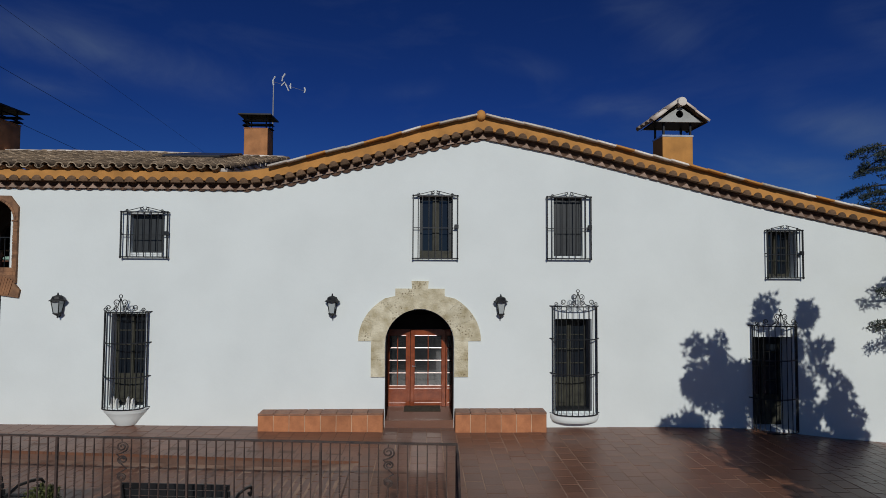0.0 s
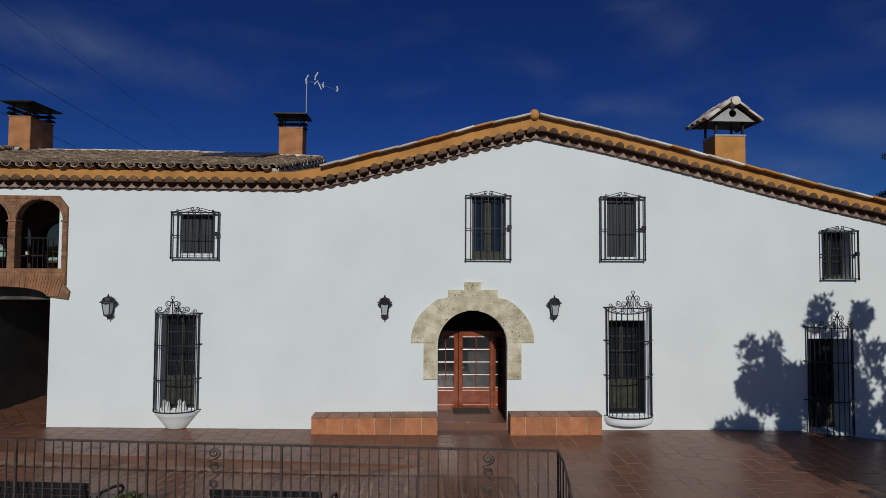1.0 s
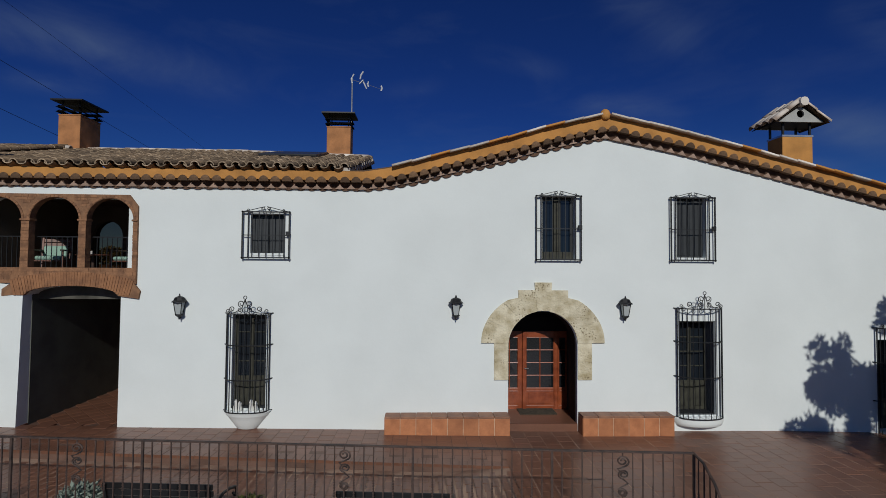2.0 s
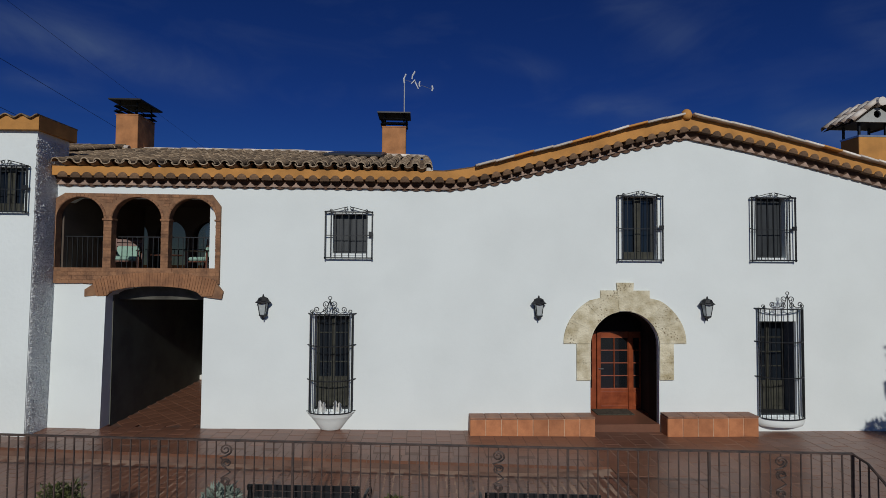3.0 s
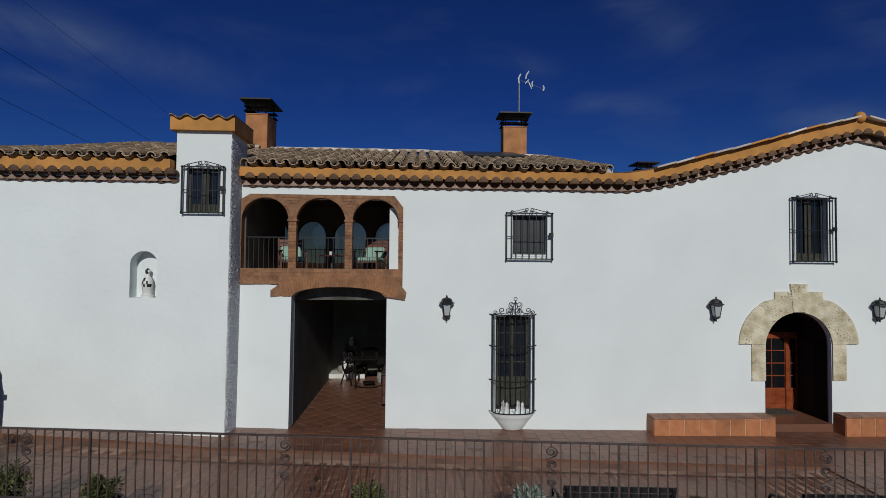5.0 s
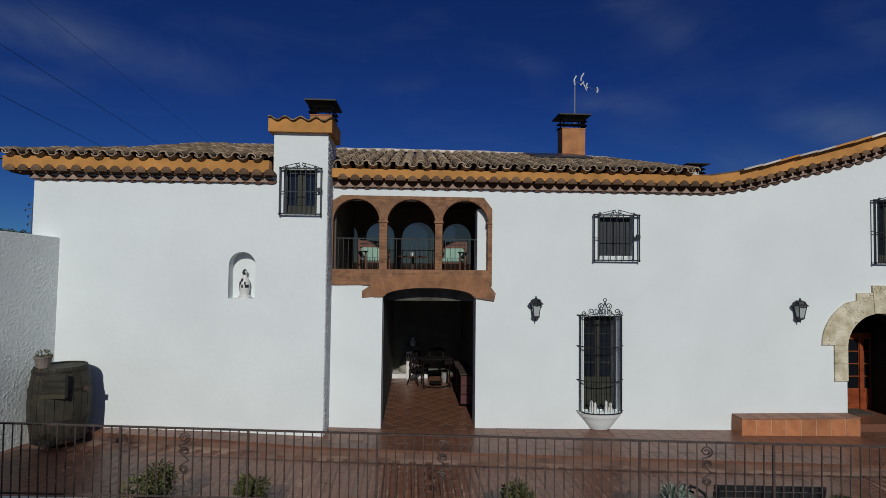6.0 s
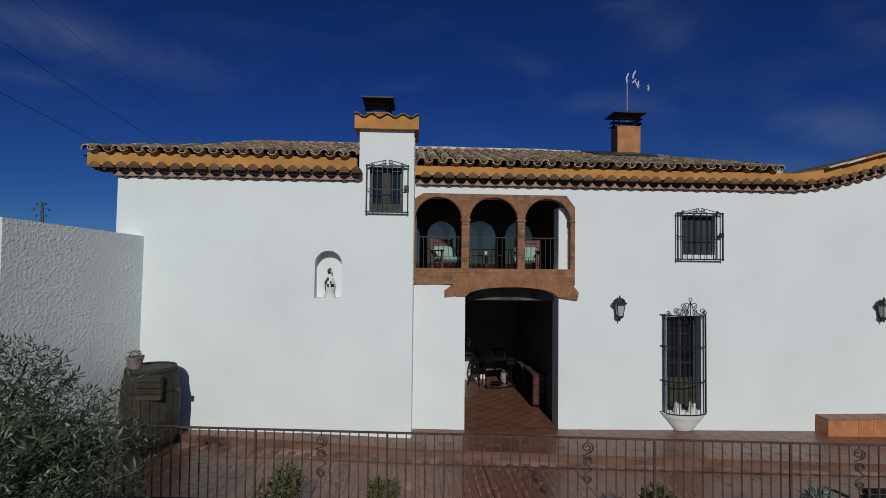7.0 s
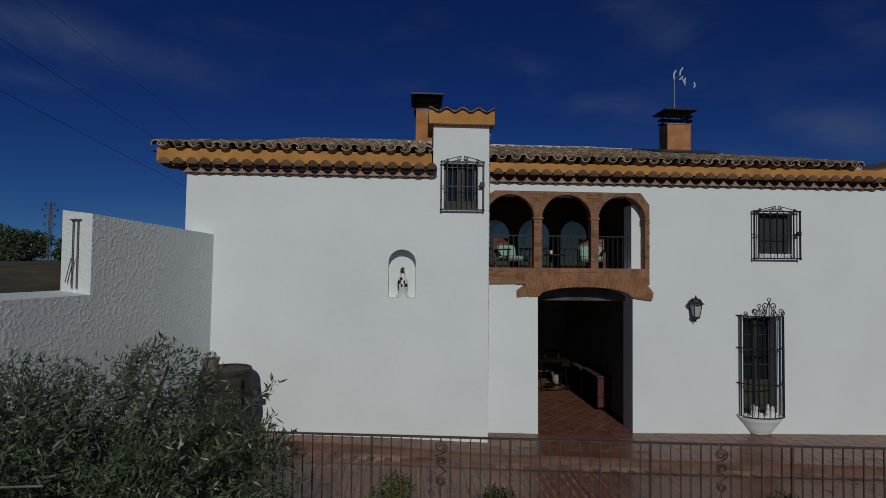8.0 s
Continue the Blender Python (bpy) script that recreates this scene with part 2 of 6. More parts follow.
PANE = glass("window_glass", (0.012, 0.016, 0.022), 0.06)
OLD_PANE = glass("old_window_glass", (0.008, 0.010, 0.012), 0.15)      # slightly uneven double panes with a clear face
b = OLD_PANE.node_tree.nodes["Principled BSDF"]
b.inputs["Specular IOR Level"].default_value = 0.7
b.inputs["Coat Weight"].default_value, b.inputs["Coat Roughness"].default_value = 1.0, 0.03
FROST = glass("lantern_glass", (0.50, 0.54, 0.54), 0.4, 0.2)


# ---------------------------------------------------------------- building helpers
def finish(bm, name, material, smooth=False):
    bmesh.ops.recalc_face_normals(bm, faces=bm.faces)
    me = bpy.data.meshes.new(name)
    bm.to_mesh(me)
    bm.free()
    me.materials.append(material)
    if smooth:
        me.shade_smooth()
    return me


def part(name, bm, material, parent=None, label="", smooth=False):
    ob = new(name, finish(bm, name, material, smooth) if isinstance(bm, bmesh.types.BMesh) else bm)
    ob.parent = parent
    return tagged(ob, label) if label else ob


def thing(name, m, label, category, group="", kind=""):
    ob = new(name)
    ob.matrix_basis = m
    ob.empty_display_size = 0.1
    return tagged(ob, label, category, group, kind)


def structure(name, bm, material, label, category, smooth=False):
    ob = new(name, finish(bm, name, material, smooth) if isinstance(bm, bmesh.types.BMesh) else bm)
    return tagged(ob, label, category, "", "structure")


def box(bm, x0, x1, y0, y1, z0, z1):
    v = [bm.verts.new((x, y, z)) for z in (z0, z1) for x, y in ((x0, y0), (x1, y0), (x1, y1), (x0, y1))]
    for f in ((0, 3, 2, 1), (4, 5, 6, 7), (0, 1, 5, 4), (1, 2, 6, 5), (2, 3, 7, 6), (3, 0, 4, 7)):
        bm.faces.new([v[i] for i in f])
    return v


def made_box(x0, x1, y0, y1, z0, z1, bevel=0.0):
    bm = bmesh.new()
    box(bm, x0, x1, y0, y1, z0, z1)
    if bevel:
        bmesh.ops.bevel(bm, geom=bm.edges[:], offset=bevel, segments=1, affect="EDGES")
    return bm


def tube(bm, pts, r, n=6, r1=None):
    pts = [Vector(p) for p in pts]
    rings = []
    up = Vector((0.3, 0.2, 0.93)).normalized()
    for i, p in enumerate(pts):
        d = (pts[min(i + 1, len(pts) - 1)] - pts[max(i - 1, 0)]).normalized()
        a = d.cross(up)
        if a.length < 0.05:
            a = d.cross(Vector((1, 0, 0)))
        a.normalize()
        b = d.cross(a)
        rr = r if r1 is None else r + (r1 - r) * i / (len(pts) - 1)
        rings.append([bm.verts.new(p + rr * (math.cos(2 * math.pi * k / n) * a + math.sin(2 * math.pi * k / n) * b)) for k in range(n)])
    for u, v in zip(rings, rings[1:]):
        for k in range(n):
            bm.faces.new((u[k], u[(k + 1) % n], v[(k + 1) % n], v[k]))
    bm.faces.new(rings[0]), bm.faces.new(rings[-1])


def lathe(bm, profile, n=24, a0=0.0, a1=2 * math.pi, cx=0.0, cy=0.0, flat=1.0):
    """Turns (radius, height) pairs about the z axis, whole or in part."""
    whole = abs(a1 - a0 - 2 * math.pi) < 1e-6
    cols = []
    for i in range(n if whole else n + 1):
        a = a0 + (a1 - a0) * i / n
        cols.append([bm.verts.new((cx + r * math.cos(a), cy + flat * r * math.sin(a), z)) for r, z in profile])
    for i in range(n):
        u, v = cols[i], cols[(i + 1) % len(cols)]
        for k in range(len(profile) - 1):
            bm.faces.new((u[k], v[k], v[k + 1], u[k + 1]))
    if whole:
        for k in (0, -1):
            if profile[k][0] > 1e-4:
                bm.faces.new([c[k] for c in cols])
    else:
        bm.faces.new([v for v in cols[0]] + [v for v in reversed(cols[-1])])
        for k in (0, -1):
            bm.faces.new([c[k] for c in cols])


def plate(bm, outer, holes, y0, y1):
    """A slab in the xz plane between y0 and y1, with holes through it."""
    loops = [[Vector((x, z, 0)) for x, z in loop] for loop in (outer, *holes)]
    flat = [p for loop in loops for p in loop]
    front = [bm.verts.new((p.x, y0, p.y)) for p in flat]
    rear = [bm.verts.new((p.x, y1, p.y)) for p in flat]
    for a, b, c in geometry.tessellate_polygon(loops):
        bm.faces.new((front[a], front[b], front[c])), bm.faces.new((rear[c], rear[b], rear[a]))
    start = 0
    for loop in loops:
        n = len(loop)
        for i in range(n):
            a, b = start + i, start + (i + 1) % n
            bm.faces.new((front[a], front[b], rear[b], rear[a]))
        start += n


def rect(x0, x1, z0, z1):
    return [(x0, z0), (x1, z0), (x1, z1), (x0, z1)]


def arched(x0, x1, z0, spring, top, n=16):
    """An opening with upright sides to the springing and a half-oval head."""
    c, a = (x0 + x1) / 2, (x1 - x0) / 2
    return [(x0, z0), (x1, z0)] + [(c + a * math.cos(math.pi * i / n), spring + (top - spring) * math.sin(math.pi * i / n)) for i in range(n + 1)]


def spiral(cx, cz, r0, r1, a0, turns, n=22, y=0.0):
    return [(cx + (r0 + (r1 - r0) * i / n) * math.cos(a0 + turns * 2 * math.pi * i / n), y,
             cz + (r0 + (r1 - r0) * i / n) * math.sin(a0 + turns * 2 * math.pi * i / n)) for i in range(n + 1)]


def along(x, table):
    """Linear reading of a table of (x, value)."""
    if x <= table[0][0]:
        return table[0][1]
    for (a, u), (b, v) in zip(table, table[1:]):
        if x <= b:
            return u + (v - u) * (x - a) / (b - a)
    return table[-1][1]


def ground_z(x):
    return along(x, [(-20, 0.46), (-16, 0.39), (-13.6, 0.29), (-11.9, 0.19), (-8.7, 0.125), (-3.5, 0.05), (0, 0.0), (5.2, -0.02),
                     (7, -0.06), (8.3, -0.2), (9.3, -0.31), (10.2, -0.39), (16, -0.9)])


def eave_z(x):
    """The line on which the white wall ends under the cornice."""
    if x < -4.0:
        return 5.03
    if x < 1.18:
        return along(x, [(-4.0, 5.02), (-3.4, 5.085), (-2.85, 5.20), (-2.25, 5.36), (-1.64, 5.50), (-0.9, 5.69), (-0.17, 5.905), (0.6, 6.085), (1.18, 6.21)])
    return along(x, [(1.18, 6.21), (2.72, 5.91), (4.33, 5.525), (7.55, 4.735), (10.32, 4.15), (14.0, 3.35)])


FACADE, WING, GABLE_END = 10.83, 10.27, 13.0

# ---------------------------------------------------------------- walls
bm = bmesh.new()
top = [(-11.86 + i * 0.25, eave_z(-11.86 + i * 0.25) + 0.12) for i in range(100)]
top = [p for p in top if p[0] < GABLE_END] + [(GABLE_END, eave_z(GABLE_END) + 0.12)]
outline = [(-11.86, -1.5), (GABLE_END, -1.5)] + top[::-1]
DOORWAY = arched(-0.85, 0.625, 0.13, 1.79, 2.52, 20)
VESTIBULE = [(-10.80, 0.02), (-8.875, 0.02), (-8.875, 2.80)] + [(-9.85 + 0.95 * math.cos(math.pi * i / 12), 2.80 + 0.20 * math.sin(math.pi * i / 12)) for i in range(1, 12)] + [(-10.80, 2.80)]
LOGGIA = [(-11.845, 3.36), (-8.61, 3.36), (-8.61, 4.60), (-8.80, 4.84), (-11.62, 4.84), (-11.845, 4.70)]
openings = [DOORWAY, VESTIBULE, LOGGIA, rect(-6.27, -5.56, 3.66, 4.52), rect(-6.60, -5.90, 0.50, 2.42), rect(-0.13, 0.58, 3.62, 4.97),
            rect(2.80, 3.44, 3.64, 4.98), rect(2.83, 3.63, 0.33, 2.32), rect(7.60, 8.24, 3.25, 4.27), rect(7.22, 8.12, -0.10, 1.93)]
plate(bm, outline, openings, FACADE, FACADE + 0.45)
for v in bm.verts:                                   # the wall swells forward beside the carriage entrance
    if v.co.y < FACADE + 0.1 and v.co.x < -10.79 and v.co.z < 2.9:
        v.co.y -= 0.12 if v.co.z < 0.5 else 0.045
structure("wall_front", bm, WHITE, "white plastered front wall of the farmhouse with deep openings", "wall")

bm = bmesh.new()
NICHE = arched(-13.70, -13.20, 2.80, 3.45, 3.69)
plate(bm, [(-17.34, -1.0), (-11.86, -1.0), (-11.86, 6.06), (-12.90, 6.06), (-12.90, 5.13), (-17.34, 5.13)], [NICHE, rect(-12.70, -12.06, 4.44, 5.30)], WING, WING + 0.4)
for v in bm.verts:                                   # the foot of the wing is thicker
    if v.co.y < WING + 0.1:
        v.co.y -= 0.10 * max(0.0, 5.13 - v.co.z) / 6.13
structure("wall_wing", bm, WHITE_UNEVEN, "white uneven plaster wall of the projecting wing", "wall")
bm = bmesh.new()
for v in box(bm, -11.97, -11.852, WING + 0.02, FACADE + 0.3, -1, 5.9):
    if v.co.z < 0 and v.co.y < WING + 0.1:
        v.co.y -= 0.10
return_wall = structure("wall_return", bm, PEBBLE, "roughcast return wall between wing and front", "wall")


def roughcast_lumps(x, y0, y1, z0, z1, count, parent, seed):
    """Thrown plaster: low uneven cones standing out of a wall that faces east."""
    r_ = random.Random(seed)
    vv, ff = [], []
    for _ in range(count):
        y, z, r, h = r_.uniform(y0, y1), r_.uniform(z0, z1), r_.uniform(0.014, 0.036), r_.uniform(0.006, 0.020)
        o = len(vv)
        for k in range(6):
            q = r * r_.uniform(0.7, 1.2)
            vv.append((x - 0.002, y + q * math.cos(k * 1.047), z + q * math.sin(k * 1.047)))
        vv.append((x + h, y + r_.uniform(-0.4, 0.4) * r, z + r_.uniform(-0.4, 0.4) * r))
        ff += [(o + k, o + (k + 1) % 6, o + 6) for k in range(6)]
    me = bpy.data.meshes.new("roughcast")
    me.from_pydata(vv, [], ff)
    me.materials.append(PEBBLE)
    tagged(part("roughcast", me, PEBBLE, parent), kind="stuff")


roughcast_lumps(-11.852, WING - 0.02, FACADE + 0.02, 0.0, 5.85, 4200, return_wall, 5)
bm = bmesh.new()
box(bm, -13.75, -13.15, WING + 0.22, WING + 0.3, 2.7, 3.75)
structure("wall_niche_back", bm, WHITE, "white back of the wall niche", "wall")
# closing walls of the house, behind the front
bm = bmesh.new()
box(bm, GABLE_END - 0.4, GABLE_END, FACADE + 0.45, 20, -1.5, 3.2)
structure("wall_east", bm, WHITE, "white plastered side wall of the farmhouse", "wall")
bm = bmesh.new()
box(bm, -17.34, -16.94, WING + 0.4, 18, -1, 5.1)
structure("wall_west", bm, WHITE, "white plastered side wall of the wing", "wall")
bm = bmesh.new()
box(bm, -4.4, GABLE_END, 19.6, 20, -1.5, 3.3)
structure("wall_north", bm, WHITE, "white plastered rear wall of the farmhouse", "wall")

# inner rooms that the openings show
def room(name, x0, x1, y0, y1, z0, z1, material, label):
    bm = bmesh.new()
    box(bm, x0 - 0.15, x0, y0, y1, z0, z1), box(bm, x1, x1 + 0.15, y0, y1, z0, z1)
    box(bm, x0 - 0.15, x1 + 0.15, y1, y1 + 0.15, z0, z1)
    structure("wall_" + name, bm, material, label, "wall")
    bm = bmesh.new()
    box(bm, x0 - 0.15, x1 + 0.15, y0, y1 + 0.15, z1, z1 + 0.15)
    structure("ceiling_" + name, bm, PLASTER_IN if name == "vestibule" else material, "plain ceiling of the " + name, "ceiling")


PLASTER_IN = surface("inner_plaster", (0.42, 0.38, 0.32), 0.9, 0.06, 2, 40, 0.2)
# Dark brown that puts the shade inside the loggia and rooms into colour.
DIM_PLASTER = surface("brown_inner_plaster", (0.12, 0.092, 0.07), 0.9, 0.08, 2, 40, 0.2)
# Near-black colour puts the deep shade of the door recess into its walls.
RECESS_SHADE = surface("smoke_dark_plaster", (0.03, 0.024, 0.02), 0.9, 0.1, 2, 40, 0.2)
# Dark walls and a pale ceiling put shade and bounced light into the plaster.
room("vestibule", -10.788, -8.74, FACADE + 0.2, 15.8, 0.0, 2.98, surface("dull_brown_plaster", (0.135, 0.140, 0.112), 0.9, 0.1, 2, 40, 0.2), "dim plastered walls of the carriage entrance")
room("porch", -0.95, 0.72, FACADE + 0.45, 12.3, 0.0, 2.75, RECESS_SHADE, "dim plastered walls of the door recess")

# Added backing that keeps sky from showing through the windows and shutter gaps.
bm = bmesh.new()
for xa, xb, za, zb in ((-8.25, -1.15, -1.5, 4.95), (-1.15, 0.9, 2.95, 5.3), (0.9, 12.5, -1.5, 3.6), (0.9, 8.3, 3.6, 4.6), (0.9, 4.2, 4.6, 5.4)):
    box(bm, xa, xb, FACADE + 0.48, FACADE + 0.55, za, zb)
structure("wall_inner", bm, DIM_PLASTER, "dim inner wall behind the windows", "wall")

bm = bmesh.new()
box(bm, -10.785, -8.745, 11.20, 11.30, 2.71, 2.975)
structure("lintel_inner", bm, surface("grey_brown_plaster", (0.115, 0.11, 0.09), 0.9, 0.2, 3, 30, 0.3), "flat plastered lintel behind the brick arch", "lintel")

# loggia: floor, side wall, rear arcade with open arches
bm = bmesh.new()
box(bm, -11.86, -8.5, FACADE + 0.45, 14.3, 2.99, 3.14)
structure("floor_loggia", bm, GROUT, "terracotta floor of the open loggia", "floor")
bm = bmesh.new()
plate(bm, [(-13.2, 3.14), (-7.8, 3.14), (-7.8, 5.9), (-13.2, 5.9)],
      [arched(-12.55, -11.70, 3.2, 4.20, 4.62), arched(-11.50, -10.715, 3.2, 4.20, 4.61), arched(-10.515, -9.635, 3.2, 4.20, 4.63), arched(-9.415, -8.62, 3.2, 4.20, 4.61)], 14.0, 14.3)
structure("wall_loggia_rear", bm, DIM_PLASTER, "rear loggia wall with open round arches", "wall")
# Added panes: their tint dims the sky seen through the rear arches.
tinted = bpy.data.materials.new("tinted_glass")
tinted.use_nodes = True
tn, tl = tinted.node_tree.nodes, tinted.node_tree.links
clear, shine, both = tn.new("ShaderNodeBsdfTransparent"), tn.new("ShaderNodeBsdfGlossy"), tn.new("ShaderNodeMixShader")
clear.inputs[0].default_value, shine.inputs[1].default_value, both.inputs[0].default_value = (0.66, 0.46, 0.33, 1), 0.05, 0.06
tl.new(clear.outputs[0], both.inputs[1]), tl.new(shine.outputs[0], both.inputs[2])
tl.new(both.outputs[0], tn["Material Output"].inputs["Surface"])
for c in (-12.125, -11.107, -10.075, -9.017):
    bm = bmesh.new()
    box(bm, c - 0.45, c + 0.45, 14.12, 14.13, 3.16, 4.68)
    structure("window_loggia", bm, tinted, "added tinted pane that dims the sky in a rear loggia arch", "window pane")
# The west box also lines the white reveal, putting its shade into colour.
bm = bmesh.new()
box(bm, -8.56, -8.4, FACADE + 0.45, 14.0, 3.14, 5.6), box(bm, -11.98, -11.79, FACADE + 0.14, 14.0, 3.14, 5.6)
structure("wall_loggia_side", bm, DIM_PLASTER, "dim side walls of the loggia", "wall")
bm = bmesh.new()
box(bm, -8.84, -8.612, FACADE + 0.14, FACADE + 0.5, 3.365, 4.66)
structure("wall_loggia_pier", bm, WHITE, "sunlit white pier behind the brick arcade", "wall")
bm = bmesh.new()
box(bm, -11.9, -8.4, FACADE + 0.45, 14.0, 5.0, 5.1)
structure("ceiling_loggia", bm, DARK_WOOD, "dark boarded ceiling of the loggia", "ceiling")


# ---------------------------------------------------------------- brick arcade, lintel arch, stone portal
def brick_piece(name, corners, y0, y1, material, parent):
    bm = bmesh.new()
    plate(bm, corners, [], y0, y1)
    return part(name, bm, material, parent)


bm = bmesh.new()
ARCHES = ((-11.85, -10.905), (-10.745, -9.76), (-9.61, -8.665))
A1, A2, A3 = (arched(xa, xb, 3.375, 4.355, top, 20) for (xa, xb), top in zip(ARCHES, (4.815, 4.822, 4.812)))
A1[0] = A1[-1] = (-11.85, 3.375)
plate(bm, [(-11.866, 3.055), (-8.575, 3.05), (-8.575, 4.65), (-8.755, 4.885), (-11.68, 4.89), (-11.866, 4.775)], [A1[:-1], A2, A3], FACADE - 0.025, FACADE + 0.135)
arcade = structure("arcade", bm, MORTAR, "three-arched brick arcade of the loggia", "arcade")
rng = random.Random(4)
for pillar, w in ((-10.825, 0.078), (-9.685, 0.073), (-8.622, 0.045)):      # pillars in thin courses, with small capitals
    for k in range(14):
        z = 3.38 + k * 0.068
        d = rng.uniform(-0.004, 0.004)
        part("brick", made_box(pillar - w + d, pillar + w + d, FACADE - 0.031 - rng.uniform(0, 0.005), FACADE + 0.14, z, z + 0.060), BRICK, arcade)
    part("capital", made_box(pillar - w - 0.024, pillar + w + (0.024 if pillar < -9 else 0.0), FACADE - 0.048, FACADE + 0.15, 4.335, 4.375, 0.006), BRICK, arcade)
for xa, xb in ARCHES:                                  # arch rings
    c, a = (xa + xb) / 2, (xb - xa) / 2
    for k in range(20):
        t0, t1 = math.pi * (k + 0.04) / 20, math.pi * (k + 0.96) / 20
        ring = [(c + (a + r) * math.cos(t), 4.355 + (0.46 + r) * math.sin(t)) for r, t in ((0.008, t0), (0.052, t0), (0.052, t1), (0.008, t1))]
        if max(p[0] for p in ring) < -8.58 and min(p[0] for p in ring) > -11.86 and max(p[1] for p in ring) < 4.885:
            brick_piece("brick", ring, FACADE - 0.034, FACADE + 0.1, BRICK, arcade)


def ring_clear(x, z):
    """True where no arch ring covers the spandrel."""
    return all(((x - (xa + xb) / 2) / ((xb - xa) / 2 + 0.06)) ** 2 + ((z - 4.355) / 0.525) ** 2 > 1.0 for xa, xb in ARCHES)


for row in range(8):                                   # thin courses filling the spandrels
    z = 4.395 + row * 0.061
    x = -11.70 + 0.05 * (row % 2)
    while x < -8.70:
        x1 = x + rng.uniform(0.13, 0.17)
        if all(ring_clear(u, h) for u in (x, x1) for h in (z, z + 0.052)) and not (x > -9.0 and z > 4.75) and not (x < -11.6 and z > 4.7):
            part("brick", made_box(x + 0.003, x1 - 0.003, FACADE - 0.030 - rng.uniform(0, 0.004), FACADE + 0.05, z, z + 0.054), BRICK, arcade)
        x = x1
for row in range(4):                                   # the beam under the arches
    x = -11.86 + (row % 2) * 0.14
    while x < -8.60:
        x1 = min(x + rng.uniform(0.22, 0.31), -8.58)
        part("brick", made_box(x + 0.002, x1 - 0.002, FACADE - 0.030 - rng.uniform(0, 0.006), FACADE + 0.05, 3.057 + row * 0.0795, 3.133 + row * 0.0795), BRICK, arcade)
        x = x1

for o in (arcade, *arcade.children):                   # the arcade stands a little proud of the wall
    if o is arcade:
        o.location = (0.022, -0.022, 0)
bm = bmesh.new()


def lintel_low(x):
    return 2.80 + 0.20 * math.sqrt(max(0.0, 1 - ((x + 9.85) / 0.95) ** 2))


low = [(-11.22, 2.79), (-10.92, 2.82)] + [(-10.80 + 0.1 * i, lintel_low(-10.80 + 0.1 * i)) for i in range(20)] + [(-8.76, 2.78), (-8.50, 2.745), (-8.47, 2.90)]
plate(bm, low + [(-8.62, 3.085), (-11.0, 3.085), (-11.22, 2.93)], [], FACADE - 0.05, FACADE + 0.02)
lintel = structure("lintel_arch", bm, MORTAR, "shallow brick arch over the carriage entrance", "arch")
for i in range(44):
    u = (i + 0.5) / 44
    x = -10.98 + u * 2.30
    lean = (u - 0.5) * 0.55
    z0 = (lintel_low(x) if -10.8 < x < -8.9 else 2.80) + 0.006
    z1 = 3.07 + 0.21 * math.sqrt(math.sin(math.pi * u))
    h = 0.0245
    d = lean * (z1 - z0)
    brick_piece("brick", [(x - h, z0), (x + h, z0), (x + h + d, z1), (x - h + d, z1)], FACADE - 0.060 - rng.uniform(0, 0.006), FACADE + 0.0, ARCH_BRICK, lintel)

# near-black lining that puts the shade of the entrance arch's reveal into colour
bm = bmesh.new()
plate(bm, arched(-0.85, 0.625, 0.131, 1.79, 2.519, 20), [arched(-0.832, 0.607, 0.14, 1.79, 2.50, 20)], FACADE + 0.10, FACADE + 0.46)
SHADE_BLACK = surface("tarred_wood", (0.014, 0.011, 0.010), 0.8, 0.15, 6, 50, 0.25, spec=0.2)
structure("door_lining", bm, SHADE_BLACK, "near-black lining for the shaded reveal of the entrance arch", "door frame")

# stone portal of single dressed blocks
portal = thing("stone_portal", pose(0, FACADE, 0), "pale weathered stone portal with stepped keystone round the entrance", "portal", kind="structure")


def oval(c, z, a, b, t):
    return (c + a * math.cos(t), z + b * math.sin(t))


def block(corners, proud=0.035):
    bm = bmesh.new()
    plate(bm, corners, [], -proud, 0.12)
    bmesh.ops.bevel(bm, geom=[e for e in bm.edges if len(e.link_faces) == 2 and e.calc_face_angle(0) > 0.6], offset=0.008, segments=1, affect="EDGES")
    part("stone_block", bm, STONE, portal)


CX, SPRING = -0.11, 1.86
cuts = [0, 26, 50, 80]
for side in (1, -1):
    for i in range(3):
        a0, a1 = radians(cuts[i] + 0.1), radians(cuts[i + 1] - 0.1)
        steps = [a0 + (a1 - a0) * k / 6 for k in range(7)]
        inner = [oval(CX, 1.79 if i else 1.79, 0.742, 0.735, t) for t in steps]
        outer = [oval(CX, SPRING, 1.315, 1.09, t) for t in steps]
        if i == 0:
            outer[0] = (CX + 1.315, 1.85)
            inner[0] = (CX + 0.742, 1.85)
        pts = inner + outer[::-1]
        if i == 2:
            pts = inner + [(CX + 0.16, 2.965), (CX + 0.53, 2.965), (CX + 0.53, outer[2][1])] + outer[:2][::-1]
        block([(CX + side * (x - CX), z) for x, z in pts])
    x0, x1 = CX + side * 0.742, CX + side * 1.04
    block([(x0, 1.46), (x1, 1.46), (x1, 1.846), (x0, 1.846)])
    block([(x0, 1.08), (x1, 1.08), (x1, 1.456), (x0, 1.456)])
block([(CX - 0.135, 2.53), (CX + 0.135, 2.53), (CX + 0.185, 3.13), (CX - 0.185, 3.13)], 0.05)

# ---------------------------------------------------------------- cornice
cornice = structure("cornice", made_box(-11.84, -11.83, FACADE + 0.02, FACADE + 0.03, 5.1, 5.12), TOOTH, "double clay cornice under the eaves", "cornice")


